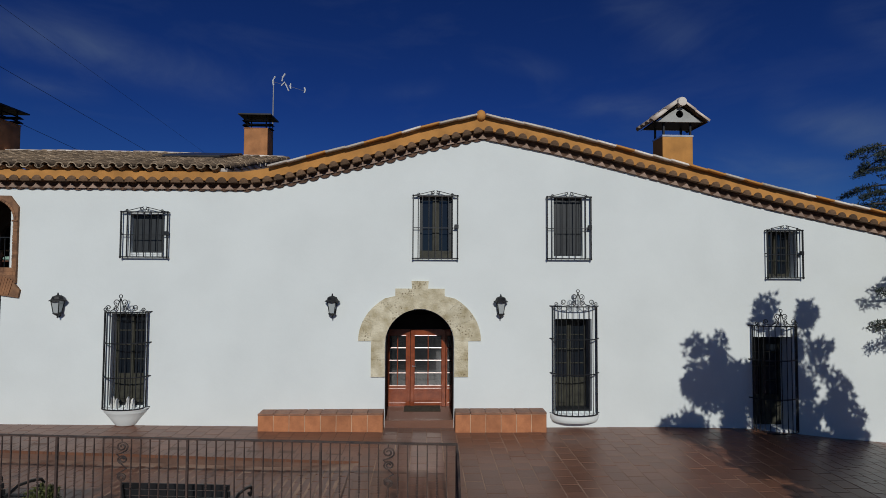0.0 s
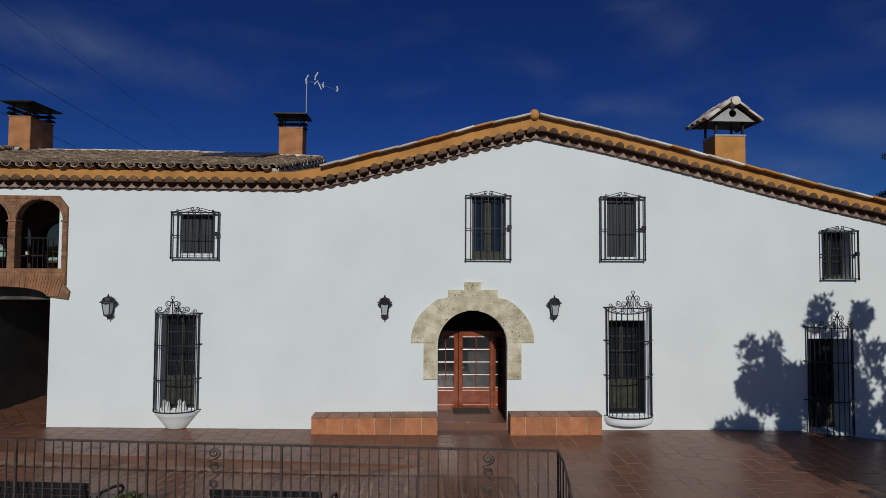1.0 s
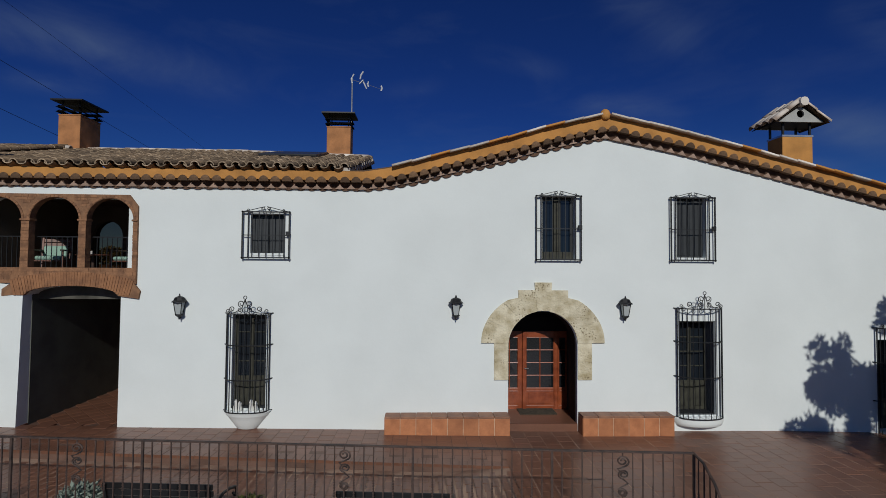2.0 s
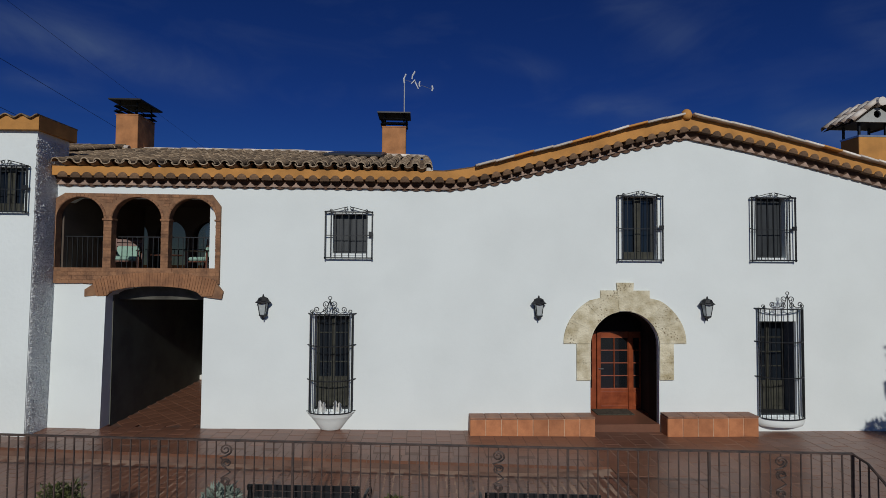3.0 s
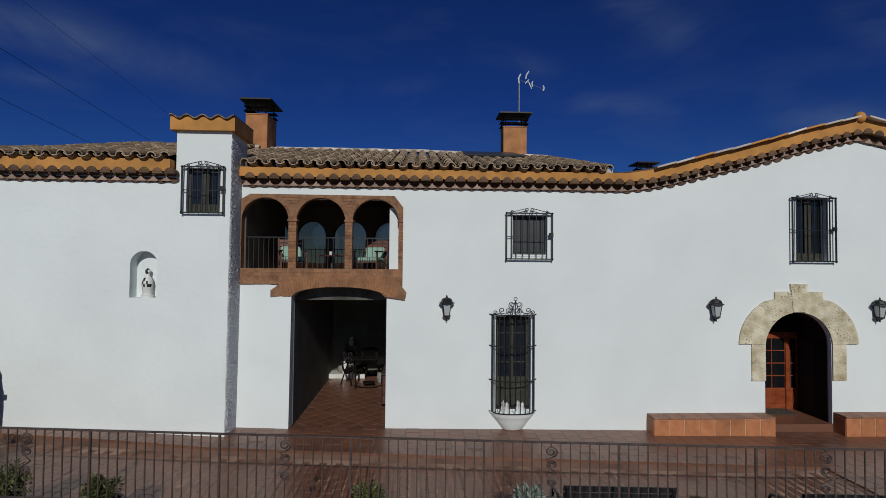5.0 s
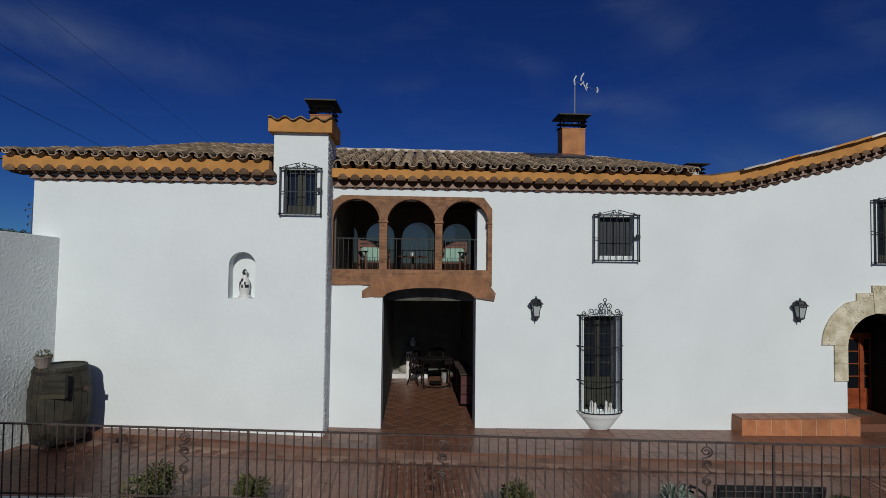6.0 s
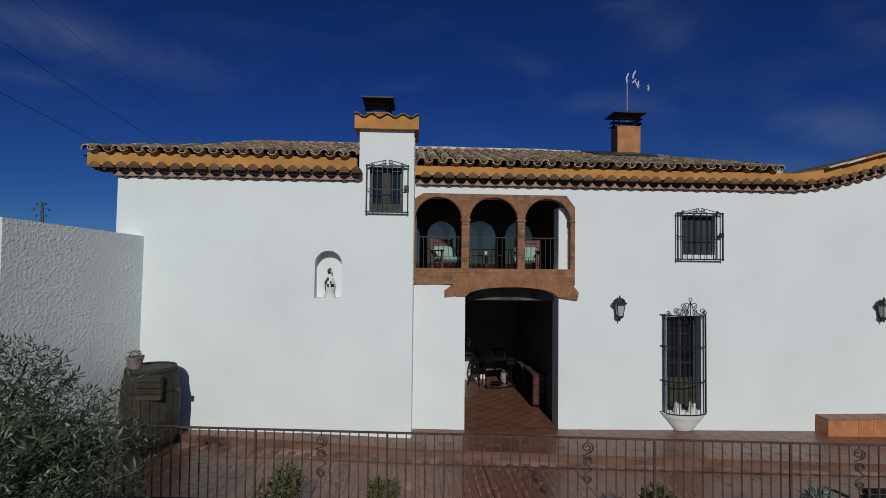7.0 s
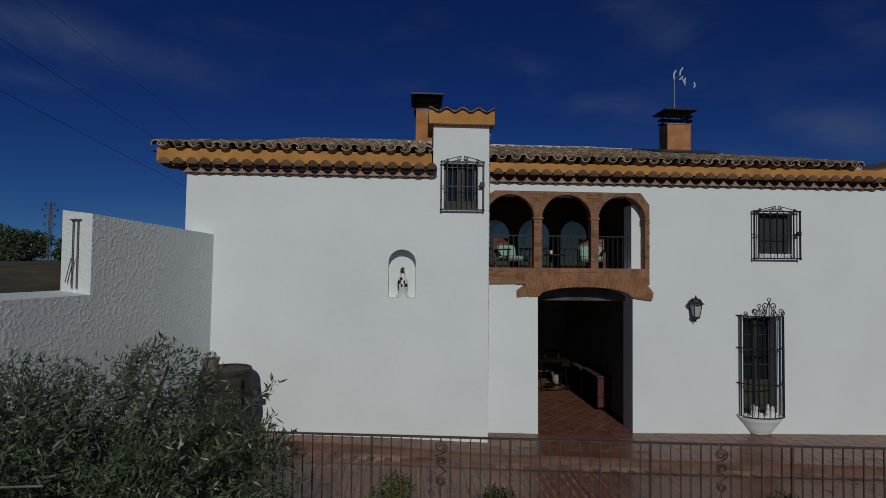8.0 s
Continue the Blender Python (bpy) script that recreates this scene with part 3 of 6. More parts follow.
def half_tile(length, r0, r1, thick, n=5, rise=1.0):
    """A barrel tile, hollow side down, from y = 0 back to y = length."""
    bm = bmesh.new()
    rows = []
    for y, r in ((0.0, r0), (length, r1)):
        for rr in (r, r - thick):
            rows.append([bm.verts.new((rr * math.cos(math.pi * i / n), y, rise * rr * math.sin(math.pi * i / n))) for i in range(n + 1)])
    for a, b in ((0, 2), (3, 1), (1, 0), (2, 3)):
        for i in range(n):
            bm.faces.new((rows[a][i], rows[a][i + 1], rows[b][i + 1], rows[b][i]))
    for i in (0, n):
        bm.faces.new((rows[0][i], rows[1][i], rows[3][i], rows[2][i]))
    return bm


bm = bmesh.new()
plate(bm, [(-0.095, 0), (0.095, 0), (0.0, 0.095)], [], 0, 0.24)
tooth_mesh = finish(bm, "tooth", TOOTH)
bm = bmesh.new()
plate(bm, [(0.098 * math.cos(math.pi * i / 8), 0.112 * math.sin(math.pi * i / 8)) for i in range(9)], [], 0, 0.4)
bmesh.ops.bevel(bm, geom=[e for e in bm.edges if all(v.co.y < 0.01 for v in e.verts) and not all(v.co.z < 0.001 for v in e.verts) and len(e.link_faces) == 2 and e.calc_face_angle(0) > 1.0], offset=0.035, segments=2, affect="EDGES")
course_mesh = finish(bm, "course_tile", CORNICE)
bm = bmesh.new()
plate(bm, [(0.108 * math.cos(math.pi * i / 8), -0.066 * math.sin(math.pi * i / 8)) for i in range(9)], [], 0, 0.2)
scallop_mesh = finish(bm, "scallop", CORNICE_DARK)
STEP = 0.236


def cornice_run(x0, x1, y, line, parent):
    n = int((x1 - x0) / STEP)
    for i in range(n + 1):
        x = x0 + STEP * i
        z, slope = line(x), math.degrees(math.atan2(line(x + 0.1) - line(x - 0.1), 0.2))
        if abs(x - 1.18) < 0.12 and line is eave_z:
            slope = 0
        tooth = new("tooth", tooth_mesh)
        tooth.matrix_basis = pose(x + rng.uniform(-0.01, 0.01), y - 0.07, z + 0.03, 0, -slope, 0)
        tile = new("course_tile", course_mesh)
        tile.matrix_basis = pose(x + STEP / 2 + rng.uniform(-0.012, 0.012), y - 0.205, z + 0.158 + rng.uniform(-0.008, 0.008), 0, -slope, rng.uniform(-4, 4))
        dip = new("scallop", scallop_mesh)
        dip.matrix_basis = pose(x + STEP / 2 + rng.uniform(-0.01, 0.01), y - 0.035, z + 0.062 + rng.uniform(-0.006, 0.006), 0, -slope, 0)
        tooth.parent = tile.parent = dip.parent = parent


cornice_run(-11.74, 12.6, FACADE, eave_z, cornice)
bm = bmesh.new()                                      # the bed between and behind the pieces; its dark colour paints the shadow gap
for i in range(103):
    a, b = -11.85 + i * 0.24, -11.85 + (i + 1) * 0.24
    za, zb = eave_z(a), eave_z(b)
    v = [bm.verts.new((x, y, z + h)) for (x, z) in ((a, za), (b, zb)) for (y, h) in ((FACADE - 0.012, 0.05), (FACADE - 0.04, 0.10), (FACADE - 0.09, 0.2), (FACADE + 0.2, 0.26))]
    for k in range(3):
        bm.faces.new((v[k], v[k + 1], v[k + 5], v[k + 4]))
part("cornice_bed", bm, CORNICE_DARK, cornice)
wing_cornice = structure("cornice_wing", made_box(-17.3, -17.29, WING + 0.02, WING + 0.03, 5.05, 5.06), TOOTH, "double clay cornice under the wing eaves", "cornice")
cornice_run(-17.30, -12.95, WING, lambda x: 5.0, wing_cornice)
for x in (-17.418, -17.654):                          # the upper course turns the corner
    tile = new("course_tile", course_mesh)
    tile.matrix_basis = pose(x, WING - 0.205, 5.158, 0, 0, rng.uniform(-4, 4))
    tile.parent = wing_cornice
# Wing bed in the same dark colour, for the shadow gap between its courses.
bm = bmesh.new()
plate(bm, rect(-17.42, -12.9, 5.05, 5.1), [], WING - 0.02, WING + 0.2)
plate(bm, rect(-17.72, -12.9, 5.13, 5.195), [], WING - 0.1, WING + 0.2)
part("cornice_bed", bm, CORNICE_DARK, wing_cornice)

# ochre band
BAND_Y = FACADE - 0.185


def band_low(x):
    return eave_z(x) + (0.20 if x < -3.9 else 0.205)


def band_high(x):
    return eave_z(x) + along(x, [(-4.6, 0.385), (-3.9, 0.385), (-3.0, 0.425), (-1.0, 0.455), (1.18, 0.475), (3.0, 0.455), (9.0, 0.445)])


bm = bmesh.new()
xs = [-11.84 + 0.22 * i for i in range(1 + int((GABLE_END + 0.3 + 11.84) / 0.22))]
plate(bm, [(x, band_low(x)) for x in xs] + [(x, band_high(x)) for x in reversed(xs)], [], BAND_Y, FACADE + 0.4)
structure("eaves_band", bm, OCHRE, "ochre painted band following the roofline", "fascia")
bm = bmesh.new()
box(bm, -17.79, -12.93, WING - 0.185, WING + 0.3, 5.20, 5.43), box(bm, -17.79, -17.35, WING + 0.3, 15, 5.2, 5.43)
structure("eaves_band_wing", bm, OCHRE, "ochre painted band under the wing roof", "fascia")

# ---------------------------------------------------------------- roofs
ROOF_EAVE_Y, ROOF_RIDGE_Y, SLOPE = FACADE - 0.215, 15.6, 0.267
PITCH = 0.272
TILE_RIM = surface("roof_tile_rim", (0.46, 0.355, 0.245), 0.9, 0.25, 9, 36, 0.5, dark=(0.16, 0.11, 0.07), random_amount=0.4)


def rimmed(bm, name, n):
    """A barrel tile, dark with lichen on its back, its sunward front rim painted paler as if lit."""
    me = finish(bm, name, TILE)
    me.materials.append(TILE_RIM)
    for face in list(me.polygons)[2 * n:3 * n]:
        face.material_index = 1
    return me


cover_mesh = rimmed(half_tile(0.42, 0.096, 0.078, 0.022, 8), "roof_tile", 8)
pan_mesh = rimmed(half_tile(0.42, 0.094, 0.104, 0.022, 8, 0.72), "pan_tile", 8)
cover_far = rimmed(half_tile(0.42, 0.096, 0.078, 0.022, 5), "roof_tile_far", 5)


def sag(x, y):
    """The old ridge of the low roof sinks towards the gable."""
    return along(x, [(-12.5, 0.03), (-8.7, 0.035), (-6.4, -0.01), (-4.2, -0.07)]) * max(0.0, (y - ROOF_EAVE_Y) / (ROOF_RIDGE_Y - ROOF_EAVE_Y))


def tiled_roof(name, x0, x1, eave_y, eave_z0, ridge_y, label, shaped=lambda x, y: True, warp=lambda x, y: 0.0):
    """Wavy bed of channel tiles, with cover tiles laid on it in rows."""
    cols = int(round((x1 - x0) / PITCH))
    rows = int((ridge_y - eave_y) / 0.30)
    rise = SLOPE
    verts, faces = [], []
    steps = cols * 8
    for r in range(rows + 1):
        for lift, dy in ((0.028, 0.0), (0.0, 0.298)):
            for i in range(steps + 1):
                x = x0 + (x1 - x0) * i / steps
                y = eave_y + 0.30 * r + dy
                verts.append((x, y, eave_z0 + rise * (y - eave_y) + lift + warp(x, y) + 0.045 * math.cos(2 * math.pi * i / 8)))
    wide = steps + 1
    for r in range(2 * (rows + 1) - 1):
        for i in range(steps):
            y = eave_y + 0.15 * r
            if shaped(x0 + (x1 - x0) * i / steps, y):
                faces.append((r * wide + i, r * wide + i + 1, (r + 1) * wide + i + 1, (r + 1) * wide + i))
    me = bpy.data.meshes.new(name)
    me.from_pydata(verts, [], faces)
    me.materials.append(TILE_BED)
    me.shade_smooth()
    roof = structure(name, me, TILE_BED, label, "roof")
    tilt = math.degrees(math.atan(rise))
    spare = []
    for r in range(rows + 1):
        for c in range(cols + 1):
            x, y = x0 + (x1 - x0) * c / cols + rng.uniform(-0.014, 0.014), eave_y - 0.05 + 0.30 * r + rng.uniform(-0.03, 0.03)
            if not shaped(x, y):
                continue
            m = pose(x, y, eave_z0 + rise * (y - eave_y) + 0.036 + warp(x, y) + rng.uniform(-0.006, 0.010), tilt + rng.uniform(-1.5, 3.0), rng.uniform(-5, 5), rng.uniform(-4, 4))
            if r < 300 // (cols + 1):
                tile = new("roof_tile", cover_mesh)
                tile.matrix_basis = m
                tile.parent = roof
            else:
                spare.append(m)
    for c in range(cols):                             # hollow tiles hanging over the eaves between the covers
        x, y = x0 + (x1 - x0) * (c + 0.5) / cols + rng.uniform(-0.012, 0.012), eave_y - 0.06 + rng.uniform(-0.02, 0.02)
        if shaped(x, eave_y):
            tile = new("pan_tile", pan_mesh)
            tile.matrix_basis = pose(x, y, eave_z0 + 0.062 + rng.uniform(-0.014, 0.012), tilt, 180 + rng.uniform(-7, 7), rng.uniform(-5, 5))
            tile.parent = roof
    base_v = np.array([v.co[:] for v in cover_far.vertices])
    base_f = [tuple(p.vertices) for p in cover_far.polygons]
    vv, ff = [], []
    for m in spare:
        a = np.array(m)
        off = len(vv) * len(base_v)
        vv.append(base_v @ a[:3, :3].T + a[:3, 3])
        ff += [tuple(i + off for i in f) for f in base_f]
    if vv:
        me = bpy.data.meshes.new("roof_tiles")
        me.from_pydata([tuple(p) for p in np.concatenate(vv)], [], ff)
        me.materials.append(TILE_FAR), me.materials.append(TILE_RIM)
        me.polygons.foreach_set("material_index", [p.material_index for p in cover_far.polygons] * len(vv))
        tagged(part("roof_tiles", me, TILE_FAR, roof), kind="stuff")
    return roof


TILE_FAR = surface("roof_tile_clay_far", (0.33, 0.23, 0.135), 0.9, 0.34, 10, 34, 0.7, dark=(0.075, 0.05, 0.03), island=0.42)
RIDGE_Z = 5.452 + SLOPE * (ROOF_RIDGE_Y - ROOF_EAVE_Y)
main_roof = tiled_roof("roof_low", -13.08, -4.30, ROOF_EAVE_Y, 5.452, ROOF_RIDGE_Y - 0.1, "weathered brown barrel-tile roof of the low wing",
                       lambda x, y: x > -11.76 or y > 11.35, sag)
wing_roof = tiled_roof("roof_wing", -17.78, -13.0, WING - 0.215, 5.437, 14.9, "weathered barrel-tile hipped roof of the projecting wing",
                       lambda x, y: x > min(-17.80 + 0.95 * max(0.0, y - (WING - 0.215)), -16.35))
bm = bmesh.new()                                      # rear slope and hip, never seen in detail
for quad in (((-12.6, ROOF_RIDGE_Y, RIDGE_Z), (-4.3, ROOF_RIDGE_Y, RIDGE_Z - 0.1), (-4.3, 18, 5.9), (-12.6, 18, 5.9)),
             ((-17.85, WING - 0.25, 5.36), (-16.3, 11.75, 5.84), (-16.3, 15.0, 6.70), (-17.85, 18, 5.36)),
             ((-16.3, 15.0, 6.70), (-12.6, 15.0, 6.70), (-12.6, 18, 5.9), (-17.85, 18, 5.36)),
             ((-4.3, ROOF_EAVE_Y + 0.3, 5.36), (-4.3, ROOF_RIDGE_Y, RIDGE_Z - 0.1), (-4.3, 18, 5.9), (-4.3, 18, 4.8))):
    bm.faces.new([bm.verts.new(p) for p in quad])
bmesh.ops.solidify(bm, geom=bm.faces[:], thickness=0.05)
structure("roof_rear", bm, TILE_BED, "rear slopes of the low tiled roof", "roof")
ridge_mesh = finish(half_tile(0.46, 0.115, 0.105, 0.02, 6), "ridge_tile", VERGE, True)
for i in range(19):
    tile = new("ridge_tile", ridge_mesh)
    tile.matrix_basis = pose(-12.9 + 0.45 * i, ROOF_RIDGE_Y - 0.12, RIDGE_Z + sag(-12.9 + 0.45 * i, ROOF_RIDGE_Y) + rng.uniform(-0.01, 0.01), 0, rng.uniform(-1.5, 1.5), -90 + rng.uniform(-2, 2))
    tile.parent = main_roof
for i in range(8):
    tile = new("ridge_tile", ridge_mesh)
    tile.matrix_basis = pose(-16.4 + 0.45 * i, 14.95, 5.437 + SLOPE * (14.95 - WING + 0.215) + 0.01 + rng.uniform(-0.01, 0.01), 0, rng.uniform(-1.5, 1.5), -90 + rng.uniform(-2, 2))
    tile.parent = wing_roof
bm = bmesh.new()                                      # verge of the low roof towards the gable
for i in range(12):
    y = ROOF_EAVE_Y + 0.05 + 0.43 * i
    z = 5.462 + SLOPE * (y - ROOF_EAVE_Y)
    z += sag(-4.3, y)
    box(bm, -4.36, -4.20, y, y + 0.45, z - 0.05, z + 0.02)
part("verge", bm, VERGE, main_roof)
panel = thing("solar_panel", pose(-6.25, 14.3, 5.40 + SLOPE * 3.9 + 0.13, 14.7, 0, 0), "flat dark panel lying on the roof tiles", "solar panel")
part("panel", made_box(-0.75, 0.75, -0.85, 0.85, -0.03, 0.03), SLATE, panel)
part("frame", made_box(-0.78, 0.78, -0.88, 0.88, -0.045, -0.005), BLACK, panel)

bm = bmesh.new()                                      # gable roof, ridge running away from the front
xs = [-4.28 + 0.3 * i for i in range(60) if -4.28 + 0.3 * i < GABLE_END + 0.3]
xs = sorted(xs + [1.18])
plate(bm, [(x, band_high(x) - 0.02) for x in xs] + [(x, band_high(x) + 0.04) for x in reversed(xs)], [], BAND_Y + 0.06, 20.2)
gable_roof = structure("roof_gable", bm, TILE_BED, "curved tiled roof of the gabled main house", "roof")
for side in (-1, 1):
    s = 0.0
    while s < 12.2:
        x = 1.18 + side * (0.10 + s)
        if x < -3.1:
            break
        x1 = x + side * 0.40
        z, z1 = band_high(x) + 0.02, band_high(x1) + 0.02
        ang = math.degrees(math.atan2(z1 - z, x1 - x)) if side > 0 else math.degrees(math.atan2(z - z1, x - x1))
        tile = part("verge_tile", made_box(-0.215, 0.215, -0.14, 0.16, -0.018, 0.022, 0.006), VERGE if rng.random() < 0.65 else OCHRE, gable_roof)
        tile.matrix_basis = pose((x + x1) / 2, BAND_Y, (z + z1) / 2 + rng.uniform(-0.004, 0.008), 0, -ang + side * 1.6, rng.uniform(-2, 2))
        s += 0.40
knob = bmesh.new()
lathe(knob, [(0.0, -0.12), (0.07, -0.10), (0.105, -0.05), (0.11, 0.02), (0.085, 0.085), (0.04, 0.12), (0.0, 0.125)], 16)
ob = part("ridge_end", knob, OCHRE, gable_roof, smooth=True)
ob.matrix_basis = pose(1.18, BAND_Y + 0.01, band_high(1.18) + 0.015)

# ---------------------------------------------------------------- stair tower head on the wing
bm = bmesh.new()
box(bm, -12.899, -11.861, WING + 0.4, 11.15, 5.05, 6.06)
structure("tower_head", bm, ROUGHCAST, "white roughcast head of the stair tower above the eaves", "tower")


def cap_wave(x):
    """The scalloped top of the tower band, where it meets the hollow of each tile."""
    return 6.255 + 0.034 * math.cos(2 * math.pi * (x + 12.96) / 0.295)


bm = bmesh.new()
xs = [-12.99 + 0.0248 * i for i in range(50)]
plate(bm, [(-12.99, 6.015), (-11.775, 6.015)] + [(x, cap_wave(x)) for x in reversed(xs)], [], WING - 0.10, 11.25)
tower_band = structure("tower_band", bm, OCHRE, "ochre band with a scalloped tile edge capping the stair tower", "fascia")
bm = bmesh.new()                                      # the tiles' front edges, one wavy sheet
plate(bm, [(x, cap_wave(x) + 0.003) for x in xs] + [(x, cap_wave(x) + 0.026) for x in reversed(xs)], [], WING - 0.15, 11.27)
part("tile_edge", bm, TILE, tower_band)


# ---------------------------------------------------------------- windows
def window(number, x0, x1, z0, z1, y, style, label):
    w = thing("window_%d" % number, pose((x0 + x1) / 2, y, z0), label, "window", kind="structure")
    h, a = z1 - z0, (x1 - x0) / 2
    if style == "shutter":
        for s in (-1, 1):
            leaf = part("shutter", made_box(min(0, s * a) + 0.004, max(0, s * a) - 0.004, 0, 0.04, 0.05, h - 0.004, 0.004), SHUTTER, w)
            for k in range(3):
                xa = s * a * (0.08 + 0.31 * k)
                xb = s * a * (0.08 + 0.31 * k + 0.28)
                part("board", made_box(min(xa, xb), max(xa, xb), -0.012, 0.004, 0.09, h - 0.04, 0.003), SHUTTER, leaf)
        part("window_sill", made_box(-a + 0.003, a - 0.003, -0.14, 0.04, 0.003, 0.045), WHITE, w)
        return w
    wood = OLIVE_WOOD if style != "blue" else SHUTTER
    bm = bmesh.new()
    plate(bm, rect(-a + 0.003, a - 0.003, 0.003, h - 0.003), [rect(-a + 0.06, -0.04, 0.07 if style != "tall" else h * 0.33, h - 0.07), rect(0.04, a - 0.06, 0.07 if style != "tall" else h * 0.33, h - 0.07)], 0, 0.06)
    frame_part = part("window_frame", bm, wood, w)
    part("meeting_stile", made_box(-0.03, 0.03, -0.024, 0.0, 0.18 if style == "blue" else 0.05, h - 0.065, 0.004), OLIVE_WOOD, frame_part)
    low = 0.07 if style != "tall" else h * 0.33
    if style == "blue":
        part("middle_stile", made_box(-0.075, 0.075, -0.017, -0.001, 0.172, h - 0.06, 0.004), OLIVE_WOOD, frame_part)
        part("bottom_rail", made_box(-a + 0.01, a - 0.01, -0.012, 0.0, 0.01, 0.17, 0.004), OLIVE_WOOD, frame_part)
    for s in (-1, 1):
        part("pane", made_box(min(s * 0.04, s * (a - 0.06)), max(s * 0.04, s * (a - 0.06)), 0.03, 0.036, low, h - 0.07), PANE, w)
        for k in range(1, {"tall": 4, "blue": 1}.get(style, 3)):
            z = low + (h - 0.07 - low) * k / (4 if style == "tall" else 3)
            part("glazing_bar", made_box(min(s * 0.04, s * (a - 0.06)), max(s * 0.04, s * (a - 0.06)), 0.01, 0.05, z - 0.011, z + 0.011), wood, frame_part)
        if style == "tall":
            part("panel", made_box(min(s * 0.08, s * (a - 0.08)), max(s * 0.08, s * (a - 0.08)), -0.012, 0.0, 0.1, low - 0.08, 0.006), wood, frame_part)
    return w


Y_IN = FACADE + 0.13
window(1, -6.27, -5.56, 3.66, 4.52, Y_IN, "shutter", "small window with closed slate-grey board shutters")
window(2, -0.13, 0.58, 3.62, 4.97, Y_IN, "blue", "upper casement window with dark glass and slate frame")
window(3, 2.80, 3.44, 3.64, 4.98, Y_IN, "shutter", "upper window with closed dark board shutters")
window(4, 7.60, 8.24, 3.25, 4.27, Y_IN + 0.1, "plain", "small casement window with weathered wooden frame")
window(5, -6.60, -5.90, 0.50, 2.42, Y_IN + 0.05, "tall", "tall ground-floor casement with dark olive wooden frame")
window(6, 2.83, 3.63, 0.33, 2.32, Y_IN + 0.22, "tall", "tall ground-floor casement set deep in the wall")
window(7, -12.70, -12.06, 4.44, 5.30, WING + 0.1, "blue", "small tower window with dark glass and slate frame")
window(8, 7.22, 8.12, -0.10, 1.93, Y_IN + 0.27, "tall", "tall dark ground-floor window in tree shade")
for k, (xa, xb, zz, yy) in enumerate(((-6.597, -5.903, 0.5, 0.17), (2.833, 3.598, 0.33, 0.34))):
    bm = bmesh.new()
    box(bm, xa, xb, FACADE + 0.015, FACADE + yy, zz + 0.002, zz + 0.03)
    structure("window_sill_%d" % (k + 1), bm, SHUTTER, "dark inner window sill", "window sill")
bm = bmesh.new()
box(bm, 3.60, 3.632, FACADE + 0.02, FACADE + 0.33, 0.34, 2.31)
structure("window_reveal", bm, surface("slate_paint", (0.12, 0.135, 0.15), 0.6, 0.08, 4, 40, 0.15), "dark painted window reveal", "window reveal")


# ---------------------------------------------------------------- window grilles
def scroll(bm, cx, cz, r, flip, y, size=0.008):
    tube(bm, [(cx + flip * (x - cx), yy, z) for x, yy, z in spiral(cx, cz, r, r * 0.3, -math.pi / 2, 1.35, 16, y)], size, 5)


def upper_grille(x0, x1, z0, z1, y_wall, group, label):
    """A flat box grille on short stays, with a low scrolled crest and a lock box."""
    g = thing("window_grille", pose((x0 + x1) / 2, y_wall, z0), label, "window grille", group)
    a, h, y = (x1 - x0) / 2, z1 - z0, -0.085
    for name, zz in (("bottom_rail", 0.0), ("top_rail", h - 0.02)):
        part(name, made_box(-a - 0.02, a + 0.02, y - 0.014, y + 0.014, zz - 0.013, zz + 0.013), IRON, g)
    for s in (-1, 1):
        part("corner_bar", made_box(s * a - 0.013, s * a + 0.013, y - 0.014, y + 0.014, -0.03, h), IRON, g)
        part("inner_bar", made_box(s * (a - 0.11) - 0.01, s * (a - 0.11) + 0.01, y + 0.02, y + 0.04, 0.0, h - 0.02), IRON, g)
        for zz in (0.0, h * 0.5, h - 0.02):
            part("stay", made_box(s * a - 0.01, s * a + 0.01, y + 0.012, 0.03, zz - 0.01, zz + 0.01), IRON, g)
    for k in range(5):
        x = -a + 0.2 + (2 * a - 0.4) * k / 4
        part("bar", made_box(x - 0.007, x + 0.007, y - 0.007, y + 0.007, 0, h - 0.02), IRON, g)
    part("middle_rail", made_box(-a, a, y - 0.005, y + 0.005, h * 0.48 - 0.008, h * 0.48 + 0.008), IRON, g)
    part("lock_box", made_box(a - 0.07, a + 0.02, y - 0.02, y + 0.02, h * 0.47, h * 0.47 + 0.09, 0.005), IRON, g)
    bm = bmesh.new()
    for s in (-1, 1):
        scroll(bm, s * 0.055, h + 0.045, 0.042, s, y)
        scroll(bm, s * (a - 0.12), h + 0.012, 0.03, s, y)
        tube(bm, [(s * 0.02, y, h + 0.09), (s * 0.15, y, h + 0.06), (s * 0.3, y, h + 0.02), (s * (a - 0.02), y, h - 0.01)], 0.008, 5)
    part("crest", bm, IRON, g)
    return g


UP = "upper window grilles"
upper_grille(-6.41, -5.45, 3.61, 4.58, FACADE, UP, "square black wrought-iron grille over the shuttered window")
upper_grille(-0.27, 0.69, 3.615, 4.99, FACADE, UP, "black wrought-iron grille with scrolled crest over an upper window")
upper_grille(2.64, 3.60, 3.625, 4.99, FACADE, UP, "black wrought-iron grille with scrolled crest over shuttered window")
upper_grille(7.53, 8.33, 3.235, 4.30, FACADE, UP, "small black wrought-iron grille near the low eaves")
upper_grille(-12.75, -11.97, 4.43, 5.33, WING, UP, "black wrought-iron grille on the stair tower")


